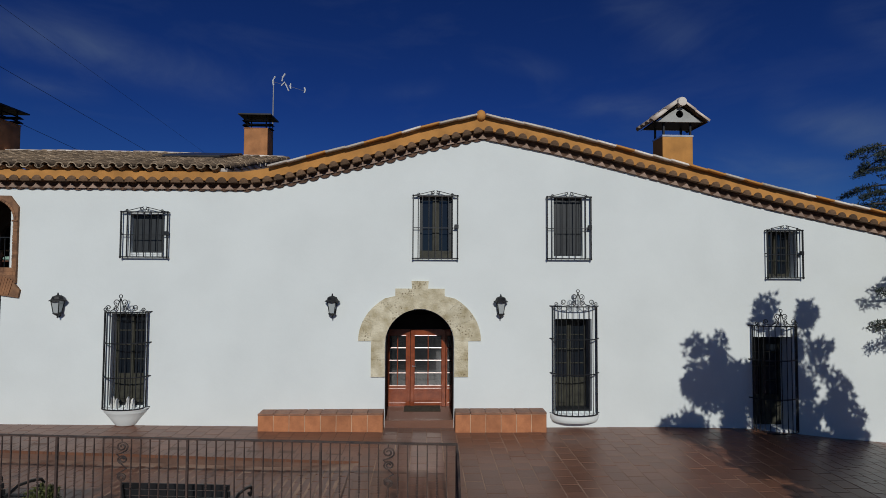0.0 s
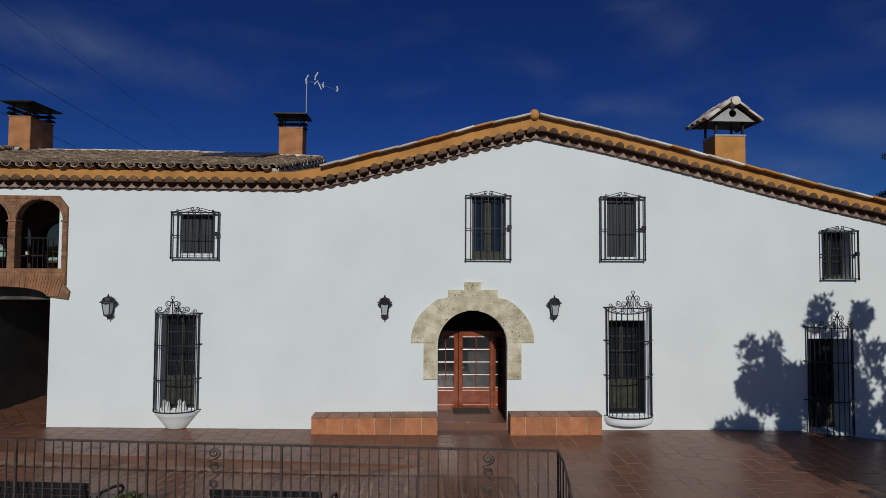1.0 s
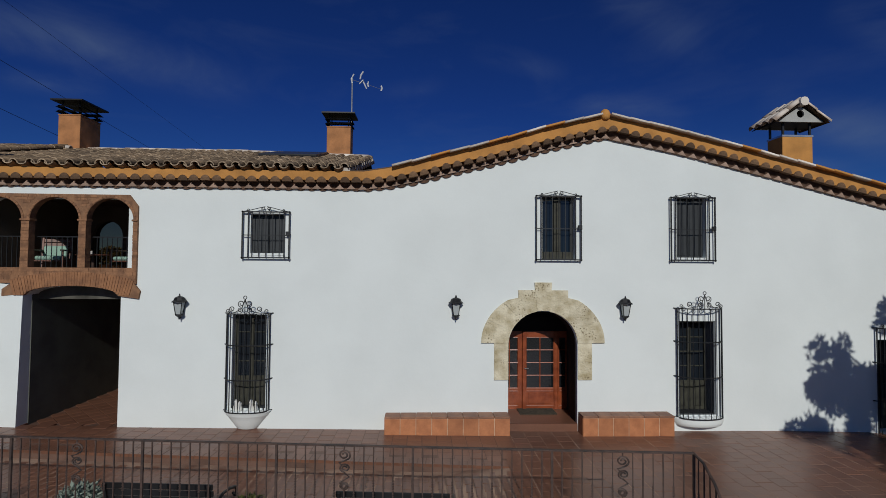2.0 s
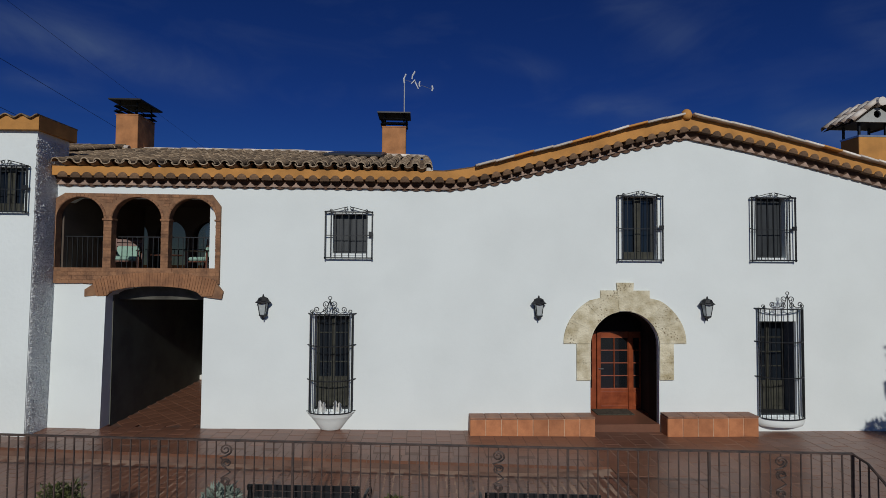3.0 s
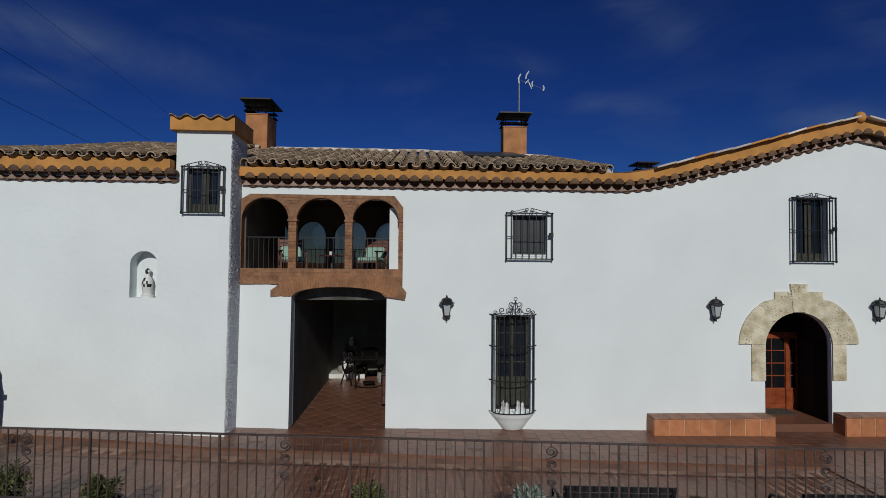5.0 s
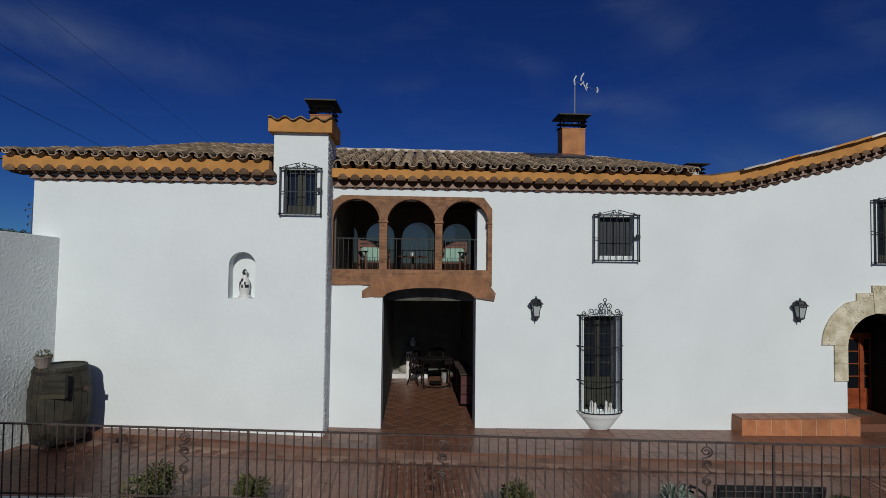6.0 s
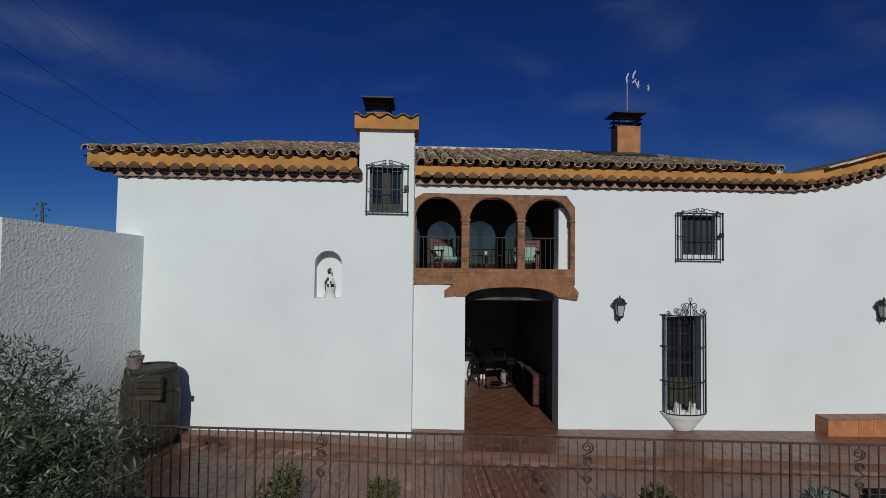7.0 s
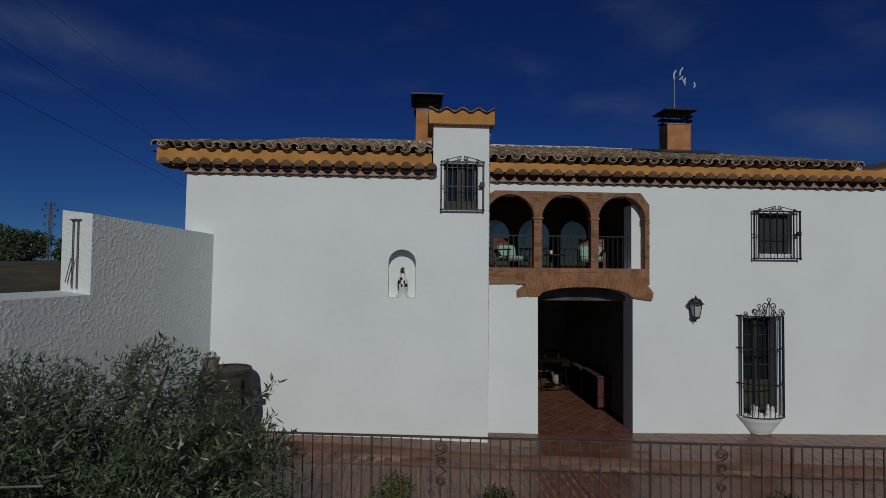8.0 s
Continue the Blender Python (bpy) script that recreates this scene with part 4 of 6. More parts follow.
def bow_grille(x, z0, z1, half, bands, y_wall, label, group="ground floor window grilles"):
    """A bowed cage of upright bars with rings and a tall scrolled crest."""
    g = thing("bow_grille", pose(x, y_wall, z0), label, "window grille", group)
    h, bow = z1 - z0, 0.22

    def on(t):
        return (half * math.sin(t), -0.06 - bow * math.cos(t))
    angles = [radians(-90 + 180 * k / 12) for k in range(13)]
    for k, t in enumerate(angles):
        px, py = on(t)
        bm = bmesh.new()
        tube(bm, [(px, py, 0), (px, py, h)], 0.0085 if 0 < k < 12 else 0.014, 6)
        part("bar", bm, IRON, g)
    for zz in (0.0, *[b - z0 for b in bands], h):
        bm = bmesh.new()
        tube(bm, [(-half - 0.06, 0.01, zz)] + [(*on(t), zz) for t in angles] + [(half + 0.06, 0.01, zz)], 0.013, 6)
        part("ring", bm, IRON, g)
    bm = bmesh.new()
    y = -0.06 - bow
    for s in (-1, 1):
        scroll(bm, s * 0.075, h + 0.21, 0.07, s, y, 0.009), scroll(bm, s * 0.10, h + 0.08, 0.06, -s, y, 0.009)
        scroll(bm, s * half * 0.62, h + 0.10, 0.06, s, y + 0.04, 0.009), scroll(bm, s * half * 0.9, h + 0.05, 0.045, -s, y + 0.14, 0.009)
        tube(bm, [(s * 0.0, y, h + 0.3), (s * 0.06, y, h + 0.12), (s * 0.2, y, h + 0.03), (s * half * 0.6, y + 0.04, h + 0.04)], 0.009, 5)
    tube(bm, [(0, y, h), (0, y, h + 0.3)], 0.009, 5)
    tube(bm, spiral(0, h + 0.335, 0.033, 0.033, 0, 1, 14, y), 0.008, 5)
    part("crest", bm, IRON, g)
    return g


def basin(x, z_top, profile, y_wall, label, flat=0.62):
    bm = bmesh.new()
    lathe(bm, profile, 24, math.pi, 2 * math.pi, 0, 0, flat)
    ob = tagged(part("window_basin", bm, WHITE, None, label, True), label, "window sill", "", "structure")
    ob.matrix_basis = pose(x, y_wall + 0.03, z_top)
    return ob


bow_grille(-6.255, 0.47, 2.46, 0.435, (1.12, 1.82), FACADE, "bowed black wrought-iron window cage with scrolled crest above white basin")
basin(-6.255, 0.47, [(0.19, -0.38), (0.22, -0.36), (0.34, -0.20), (0.42, -0.10), (0.44, -0.085), (0.44, -0.05), (0.49, -0.02), (0.49, 0.0)], FACADE,
      "white plaster basin swelling out below a window")
bow_grille(3.245, 0.30, 2.60, 0.48, (1.16, 1.90), FACADE, "tall bowed black wrought-iron window cage with scrolled crest")
basin(3.245, 0.30, [(0.45, -0.19), (0.50, -0.17), (0.535, -0.10), (0.545, -0.02), (0.545, 0.0)], FACADE, "shallow rounded white plaster sill below a window", 0.5)
bow_grille(7.66, -0.10, 2.19, 0.49, (0.62, 1.45), FACADE, "tall bowed black window cage standing in tree shade")


# small white figures on the basin, as plain shapes
def figurine(x, y, z, tall, group):
    bm = bmesh.new()
    lathe(bm, [(0.035, 0), (0.045, 0.02), (0.05, tall * 0.35), (0.03, tall * 0.6), (0.04, tall * 0.72), (0.03, tall * 0.86), (0.006, tall)], 10)
    ob = new("figurine", finish(bm, "figurine", CERAMIC, True))
    ob.matrix_basis = pose(x, y, z)
    return tagged(ob, "small white ceramic figurine on the window basin", "figurine", group)


for dx, tall in ((-0.21, 0.24), (-0.13, 0.2), (0.1, 0.24), (0.19, 0.2)):
    figurine(-6.255 + dx, FACADE - 0.09, 0.47, tall, "figurines in the window")
bm = bmesh.new()
lathe(bm, [(r_, z_) for r_, z_ in [(0.11, 0), (0.115, 0.04), (0.085, 0.06), (0.09, 0.14), (0.095, 0.20), (0.10, 0.26), (0.09, 0.32), (0.065, 0.38), (0.04, 0.42), (0.032, 0.45), (0.048, 0.49), (0.04, 0.53), (0.01, 0.56)]], 36)
bmesh.ops.recalc_face_normals(bm, faces=bm.faces)
me = bpy.data.meshes.new("statuette")
bm.to_mesh(me)
bm.free()
me.materials.append(CERAMIC), me.materials.append(surface("black_glaze", (0.02, 0.02, 0.022), 0.5, 0.1, 9, 40, 0.1))
dark_spots = ((-0.02, 0.36), (-0.06, 0.29), (0.03, 0.27), (-0.015, 0.21), (0.065, 0.22), (-0.07, 0.20))
for face in me.polygons:
    z = face.center.z
    near = min(math.hypot(face.center.x - u, 0.8 * (z - h)) for u, h in dark_spots)
    face.material_index = 1 if (z > 0.45 and face.center.x < 0.025) or near < 0.026 else 0
saint = new("statuette", me)
saint.matrix_basis = pose(-13.44, WING + 0.11, 2.80)
tagged(saint, "small dark and pale devotional statuette in the wall niche", "statue")


# ---------------------------------------------------------------- lanterns
def lantern(x, z):
    g = thing("wall_lantern", pose(x, FACADE, z), "dark metal wall lantern with frosted panes on a bracket", "wall lamp", "wall lanterns")
    y = -0.105
    bm = bmesh.new()
    lathe(bm, [(0.066, 0.11), (0.113, 0.36)], 4, math.pi / 4, math.pi / 4 + 2 * math.pi, 0, y)
    part("pane", bm, FROST, g, "frosted lantern glass")
    bm = bmesh.new()
    for k in range(4):
        t = math.pi / 4 + k * math.pi / 2
        tube(bm, [(0.07 * math.cos(t), y + 0.07 * math.sin(t), 0.1), (0.119 * math.cos(t), y + 0.119 * math.sin(t), 0.37)], 0.009, 5)
    part("frame", bm, BLACK, g)
    bm = bmesh.new()
    lathe(bm, [(0.0, 0.36), (0.16, 0.36), (0.156, 0.375), (0.12, 0.40), (0.095, 0.455), (0.05, 0.475), (0.02, 0.485), (0.014, 0.52), (0.0, 0.54)], 8, 0, 2 * math.pi, 0, y)
    part("hood", bm, BLACK, g)
    bm = bmesh.new()
    lathe(bm, [(0.0, 0.0), (0.012, 0.01), (0.012, 0.05), (0.05, 0.07), (0.085, 0.10), (0.08, 0.12), (0.0, 0.12)], 8, 0, 2 * math.pi, 0, y)
    part("base_cup", bm, BLACK, g)
    bm = bmesh.new()
    tube(bm, [(0, 0, 0.12), (0, -0.04, 0.03), (0, -0.10, 0.02), (0, y + 0.02, 0.08)], 0.014, 6)
    part("bracket", bm, BLACK, g)
    # Black plate for the bracket's foot and the lantern's shadow on the wall.
    bm = bmesh.new()
    lathe(bm, [(0.0, -0.11), (0.04, -0.09), (0.055, 0.0), (0.04, 0.09), (0.0, 0.11)], 10)
    ob = part("wall_plate", bm, BLACK, g)
    ob.matrix_basis = pose(0, 0.0, 0.20) @ Matrix.Diagonal((0.6, 0.3, 1.0, 1))
    return g


for lx in (-7.64, -1.97, 1.625):
    lantern(lx, 2.325)


# ---------------------------------------------------------------- masonry benches
def masonry_bench(x0, x1, label):
    g = thing("masonry_bench", pose(x0, FACADE, 0), label, "bench", "masonry benches beside the entrance")
    w, z0, z1, y0 = x1 - x0, -0.12, 0.40, -0.33
    part("core", made_box(0.012, w - 0.012, y0 + 0.006, 0, z0, z1 - 0.03), BENCH_GROUT, g)
    n = round(w / 0.305)
    for i in range(n):
        a, b = w * i / n + 0.0065, w * (i + 1) / n - 0.0065
        part("seat_tile", made_box(a - 0.003, b + 0.003, y0 - 0.014, 0, z1 - 0.032, z1 + 0.005 + rng.uniform(-0.002, 0.002), 0.006), SEAT_TILE, g)
        part("tile", made_box(a, b, y0 - rng.uniform(0, 0.003), y0 + 0.02, z0, z1 - 0.042, 0.004), BENCH_TILE, g)
    for x in (0.0, w - 0.02):
        part("tile", made_box(x, x + 0.02, y0 + 0.024, -0.004, z0, z1 - 0.042, 0.003), BENCH_TILE, g)


masonry_bench(-3.42, -0.86, "built-in bench faced with orange terracotta tiles")
masonry_bench(0.64, 2.56, "shorter built-in bench faced with orange terracotta tiles")

# ---------------------------------------------------------------- entrance door
door = thing("door_1", pose(-0.11, 11.92, 0.16), "varnished red-brown glazed entrance door, closed", "door", kind="structure")
SILL_H, ROW_H, LEAF_H = 0.485, 0.294, 1.80


def tilted_bar(xa, xb, z, half, y=0.0):
    """A cross bar whose varnished face leans back, shaped to send a sun glint forward."""
    bm = bmesh.new()
    outline = [(y - 0.31 * half, z - half), (y + 0.31 * half, z + half), (y + 0.03, z + half), (y + 0.03, z - half)]
    ends = [[bm.verts.new((x, p, q)) for p, q in outline] for x in (xa, xb)]
    for i in range(4):
        bm.faces.new((ends[0][i], ends[0][(i + 1) % 4], ends[1][(i + 1) % 4], ends[1][i]))
    bm.faces.new(ends[0]), bm.faces.new(ends[1])
    return bm


def glazed_leaf(name, x0, x1, cols, parent):
    """A leaf with four rows of small panes between rounded glazing bars, over one fielded panel."""
    bm = bmesh.new()
    stile = 0.10 if cols > 1 else 0.03
    a, b, top = x0 + stile, x1 - stile, SILL_H + 4 * ROW_H
    plate(bm, rect(x0, x1, 0.0, LEAF_H), [rect(a, b, SILL_H, top)], 0, 0.05)
    leaf = part(name, bm, DOOR_WOOD, parent)
    w = (b - a) / cols
    for r in range(5):
        z = SILL_H + r * ROW_H
        part("glazing_bar", tilted_bar(a - 0.002, b + 0.002, z, 0.0095), DOOR_WOOD, leaf)
    for c in range(1, cols):
        part("glazing_bar", made_box(a + c * w - 0.012, a + c * w + 0.012, -0.004, 0.04, SILL_H, top, 0.005), DOOR_WOOD, leaf)
    for c in range(cols):
        for r in range(4):
            z = SILL_H + r * ROW_H
            part("pane", made_box(a + c * w + 0.008, a + (c + 1) * w - 0.008, 0.022, 0.028, z + 0.008, z + ROW_H - 0.008), OLD_PANE, leaf)
    panel = made_box(a + 0.01, b - 0.01, -0.018, 0.002, 0.10, 0.40)
    bmesh.ops.bevel(panel, geom=[e for e in panel.edges if all(v.co.y < -0.01 for v in e.verts)], offset=0.035, segments=2, affect="EDGES")
    part("panel", panel, DOOR_WOOD, leaf)
    for z in (0.085, 0.42):
        part("moulding", tilted_bar(a, b, z, 0.007, -0.012), DOOR_WOOD, leaf)
    return leaf


glazed_leaf("sidelight", -0.82, -0.235, 2, door)
main_leaf = glazed_leaf("door_leaf", -0.225, 0.605, 2, door)
glazed_leaf("sidelight", 0.615, 0.82, 1, door)
for x in (-0.225, 0.515):
    part("stile", made_box(x, x + 0.09, -0.03, 0.0, 0.0, LEAF_H, 0.008), DOOR_WOOD, main_leaf)
bm = bmesh.new()
tube(bm, [(-0.18, -0.03, 0.95), (-0.18, -0.075, 0.95), (-0.09, -0.075, 0.95)], 0.01, 6)
part("door_handle", bm, ALU, main_leaf, "dull metal lever handle")
# Near-black panel takes the place of the arch's shadow on the door's upper part.
part("transom", made_box(-0.84, 0.84, -0.03, 0.1, LEAF_H + 0.004, 2.62), SHADE_BLACK, door, "near-black panel for the arch shadow over the door's upper part")
part("transom_rail", made_box(-0.84, 0.84, -0.06, -0.03, 2.12, 2.17, 0.008), SHADE_BLACK, door)
bm = bmesh.new()
box(bm, -0.849, 0.624, FACADE - 0.02, FACADE + 0.45, -0.3, 0.16), box(bm, -0.95, 0.72, FACADE + 0.45, 12.3, -0.3, 0.16)
threshold = structure("threshold", bm, PAVER, "terracotta entrance step", "step")
mat = part("doormat", made_box(-0.42, 0.42, -0.25, 0.25, 0, 0.018, 0.004), surface("coir", (0.08, 0.07, 0.05), 1, 0.2, 20, 90, 0.5))
mat.matrix_basis = pose(-0.05, 11.72, 0.16)
tagged(mat, "dark coir doormat lying before the entrance door", "doormat")


# ---------------------------------------------------------------- chimneys, aerial
def chimney(x0, x1, y0, y1, z0, z1, label):
    g = thing("chimney", pose((x0 + x1) / 2, y0, z0), label, "chimney", "ochre chimneys")
    a, d, h = (x1 - x0) / 2, y1 - y0, z1 - z0
    part("shaft", made_box(-a, a, 0, d, 0, h, 0.01), CHIMNEY, g)
    part("foot", made_box(-a - 0.05, a + 0.05, -0.05, d + 0.05, 0, 0.22, 0.03), CHIMNEY, g)
    part("rim", made_box(-a - 0.01, a + 0.01, -0.01, d + 0.01, h, h + 0.03), CHIMNEY, g)
    for sx in (-a + 0.07, a - 0.07):
        for y in (0.07, d - 0.07):
            part("post", made_box(sx - 0.015, sx + 0.015, y - 0.015, y + 0.015, h, h + 0.4), BLACK, g)
    for k in range(2):
        z = h + 0.09 + 0.14 * k
        bm = bmesh.new()
        for s in (-1, 1):
            v = [(s * (a - 0.03), -0.02, z + 0.07), (s * (a - 0.03), d + 0.02, z + 0.07), (s * (a + 0.05), d + 0.06, z), (s * (a + 0.05), -0.06, z)]
            bm.faces.new([bm.verts.new(p) for p in v])
        for y, o in ((0.03, -0.06), (d - 0.03, d + 0.06)):
            v = [(-a + 0.03, y, z + 0.07), (a - 0.03, y, z + 0.07), (a + 0.05, o, z), (-a - 0.05, o, z)]
            bm.faces.new([bm.verts.new(p) for p in v])
        bmesh.ops.solidify(bm, geom=bm.faces[:], thickness=0.012)
        part("louvre", bm, BLACK, g)
    part("cap", made_box(-a - 0.14, a + 0.14, -0.16, d + 0.16, h + 0.40, h + 0.44), BLACK, g, "flat black metal cap")


chimney(-5.66, -4.935, 15.70, 16.22, 6.55, 7.72, "ochre rendered chimney with black louvred metal cap")
chimney(-0.42, 0.10, 17.85, 18.35, 6.1, 6.72, "low ochre chimney behind the gable with black metal cap")
chimney(-13.24, -12.62, 15.05, 15.97, 6.5, 7.75, "ochre rendered chimney on the ridge with black metal cap")

g = thing("chimney", pose(5.73, 11.1, 5.57), "ochre chimney with small tiled gabled roof on posts", "chimney", "ochre chimneys")
part("shaft", made_box(-0.35, 0.35, 0, 0.5, -0.5, 0.88, 0.01), OCHRE, g)
part("rim", made_box(-0.36, 0.36, -0.01, 0.51, 0.86, 0.90), ALU, g, "pale metal rim")
for sx in (-0.31, 0.31):
    for y in (0.04, 0.46):
        part("post", made_box(sx - 0.02, sx + 0.02, y - 0.02, y + 0.02, 0.9, 1.22), BLACK, g)
bm = bmesh.new()
plate(bm, [(-0.54, 1.17), (0.54, 1.17), (0.0, 1.52)], [[(0.085 * math.cos(t * math.pi / 8), 1.35 + 0.085 * math.sin(t * math.pi / 8)) for t in range(16)]], -0.1, -0.06)
GREY = surface("grey_render", (0.42, 0.42, 0.40), 0.9, 0.08, 5, 40, 0.2)
part("gable", bm, GREY, g)
bm = bmesh.new()
plate(bm, [(-0.54, 1.17), (0.54, 1.17), (0.0, 1.52)], [], 0.58, 0.62)
part("gable", bm, GREY, g)
part("soffit", made_box(-0.54, 0.54, -0.055, 0.575, 1.172, 1.19), BLACK, g)
for s in (-1, 1):
    bm = bmesh.new()
    v = [(0, -0.2, 1.60), (0, 0.72, 1.60), (s * 0.60, 0.72, 1.14), (s * 0.60, -0.2, 1.14)]
    bm.faces.new([bm.verts.new(p) for p in v])
    bmesh.ops.solidify(bm, geom=bm.faces[:], thickness=0.03)
    slope = part("roof_slope", bm, TILE_BED, g)
    for i in range(4):
        for k in range(2):
            u = 0.42 - 0.36 * k
            ob = new("roof_tile", finish(half_tile(0.42, 0.10, 0.085, 0.014, 5), "roof_tile", VERGE, True))
            x = s * (0.63 - 0.32 * k)
            ob.matrix_basis = pose(x, -0.1 + 0.24 * i, 1.14 + 0.46 * (0.32 * k) / 0.60 + 0.02, 37, 0, s * 90)
            ob.parent = slope
bm = bmesh.new()
tube(bm, [(0, -0.24, 1.60), (0, 0.74, 1.60)], 0.10, 10)
part("ridge_roll", bm, VERGE, g)

DULL_METAL = surface("weathered_aluminium", (0.30, 0.31, 0.33), 0.6, 0.1, 6, 60, 0.1, metal=0.3)
PALE_METAL = surface("pale_aluminium", (0.66, 0.67, 0.68), 0.5, 0.06, 6, 60, 0.1)
aerial = thing("tv_aerial", pose(-5.02, 16.5, 6.95), "thin metal television aerial mast with small dipoles", "aerial")
bm = bmesh.new()
tube(bm, [(0, 0, -0.56), (0, 0, 2.6)], 0.019, 6)
part("mast", bm, DULL_METAL, aerial)
bm = bmesh.new()
tube(bm, [(-0.05, -0.02, 2.56), (0.44, 0.22, 2.5), (0.90, 0.45, 2.42)], 0.006, 5)
part("boom", bm, DULL_METAL, aerial)
for at, z0, z1, lean, bend, r in ((0.0, 2.44, 2.74, 0.05, -0.05, 0.026), (0.24, 2.62, 2.88, 0.10, -0.03, 0.026), (0.33, 2.58, 2.32, 0.12, 0.0, 0.020),
                                  (0.22, 2.47, 2.60, 0.12, 0.0, 0.020), (0.50, 2.42, 2.60, 0.0, -0.03, 0.024), (0.90, 2.36, 2.54, 0.0, 0.03, 0.028)):
    bm = bmesh.new()
    tube(bm, [(at, at / 2, z0), (at + lean / 2 + bend, at / 2, (z0 + z1) / 2), (at + lean, at / 2, z1)], r, 5)
    part("dipole", bm, PALE_METAL, aerial)

# ---------------------------------------------------------------- garden wall
bm = bmesh.new()
OUT = Vector((-0.232, -0.973, 0))                     # the wall runs forward and a little outward
THICK = Vector((-0.973, 0.232, 0)) * 0.46
side = [(-0.5, -1.0), (-0.5, 3.90), (2.47, 4.04), (2.47, 2.98), (11.0, 3.02), (11.0, -1.0)]
f = [bm.verts.new(Vector((-16.85, 10.18, z)) + OUT * s) for s, z in side]
r = [bm.verts.new(Vector((-16.85, 10.18, z + (0.05 if z > 0 else 0))) + OUT * s + THICK) for s, z in side]
bm.faces.new(f), bm.faces.new(r[::-1])
for i in range(6):
    bm.faces.new((f[i], f[(i + 1) % 6], r[(i + 1) % 6], r[i]))
structure("garden_wall", bm, ROUGHCAST, "stepped white roughcast garden wall joining the house", "wall")
for u in (0.42, 0.58):
    end = Vector((-16.85, 10.18, 0)) + OUT * 2.495 + THICK * u
    bm = bmesh.new()
    tube(bm, [(end.x, end.y, 3.06), (end.x, end.y, 3.96)], 0.008, 6)
    tube(bm, [(end.x - 0.04, end.y, 3.96), (end.x + 0.04, end.y, 3.96)], 0.011, 6)
    tagged(part("iron_pipe", bm, POT), "thin dark iron pipe fixed to the wall end", "pipe", "pipes on the garden wall")

for u in (0.66, 0.74):
    low = Vector((-16.85, 10.18, 0)) + OUT * 2.51 + THICK * u
    bm = bmesh.new()
    tube(bm, [(low.x, low.y - 0.01, 3.14), (low.x + 0.07, low.y - 0.01, 3.46)], 0.006, 5)
    tagged(part("iron_stay", bm, POT), "short slanted iron stay on the wall end", "bracket", "stays on the garden wall")

# ---------------------------------------------------------------- ground
def field_z(x, y):
    d = math.hypot(x + 13, y)
    u = min(1.0, max(0.0, (d - 24) / 62))
    return -2.7 + 5.9 * u * u * (3 - 2 * u) * min(1.0, max(0.0, (y - 8) / 30))


marks = sorted([-2500, -1500, -800, -400, 400, 800, 1500, 2500] + [-250 + 12.5 * i for i in range(41)])
bm = bmesh.new()
grid = [[bm.verts.new((x, y, field_z(x, y))) for y in marks] for x in marks]
for a, b in zip(grid, grid[1:]):
    for k in range(len(marks) - 1):
        bm.faces.new((a[k], b[k], b[k + 1], a[k + 1]))
structure("ground", bm, FIELD, "dry brown fields reaching to the horizon", "ground")
bm = bmesh.new()
xs = [-18 + 0.25 * i for i in range(130)]
lo = []
for x in xs:
    lo.append([bm.verts.new((x, y, ground_z(x) - 0.003 - 0.145 * min(1.0, max(0.0, (-0.9 - x) / 1.6)))) for y in (3.4, FACADE + 0.05)])
for a, b in zip(lo, lo[1:]):
    bm.faces.new((a[0], b[0], b[1], a[1]))
# Added ground, never in view: dark so that the door panes reflect less.
yard = bmesh.new()
cols = [[yard.verts.new((x, y, ground_z(x) - 0.006 - 0.145 * min(1.0, max(0.0, (-0.9 - x) / 1.6)))) for y in (-3.0, 3.4)] for x in xs]
for a, b in zip(cols, cols[1:]):
    yard.faces.new((a[0], b[0], b[1], a[1]))
structure("yard", yard, surface("trodden_earth", (0.13, 0.10, 0.07), 0.95, 0.2, 1.2, 30, 0.4, dark=(0.07, 0.06, 0.04)), "dark unseen ground outside the fence, added to darken the door panes' reflections", "ground")
terrace = structure("terrace", bm, GROUT, "terrace of glossy terracotta pavers before the house", "pavement")


def ramp(x):
    """The lower terrace rises to the level of the entrance within two metres."""
    return min(1.0, max(0.0, (-0.9 - x) / 1.6))


def paver_mesh(w, d):
    bm = made_box(-w / 2 + 0.0075, w / 2 - 0.0075, -d / 2 + 0.006, d / 2 - 0.006, -0.05, 0.0)
    bmesh.ops.bevel(bm, geom=[e for e in bm.edges if all(v.co.z > -0.01 for v in e.verts)], offset=0.002, segments=1, affect="EDGES")
    return finish(bm, "paver", PAVER)


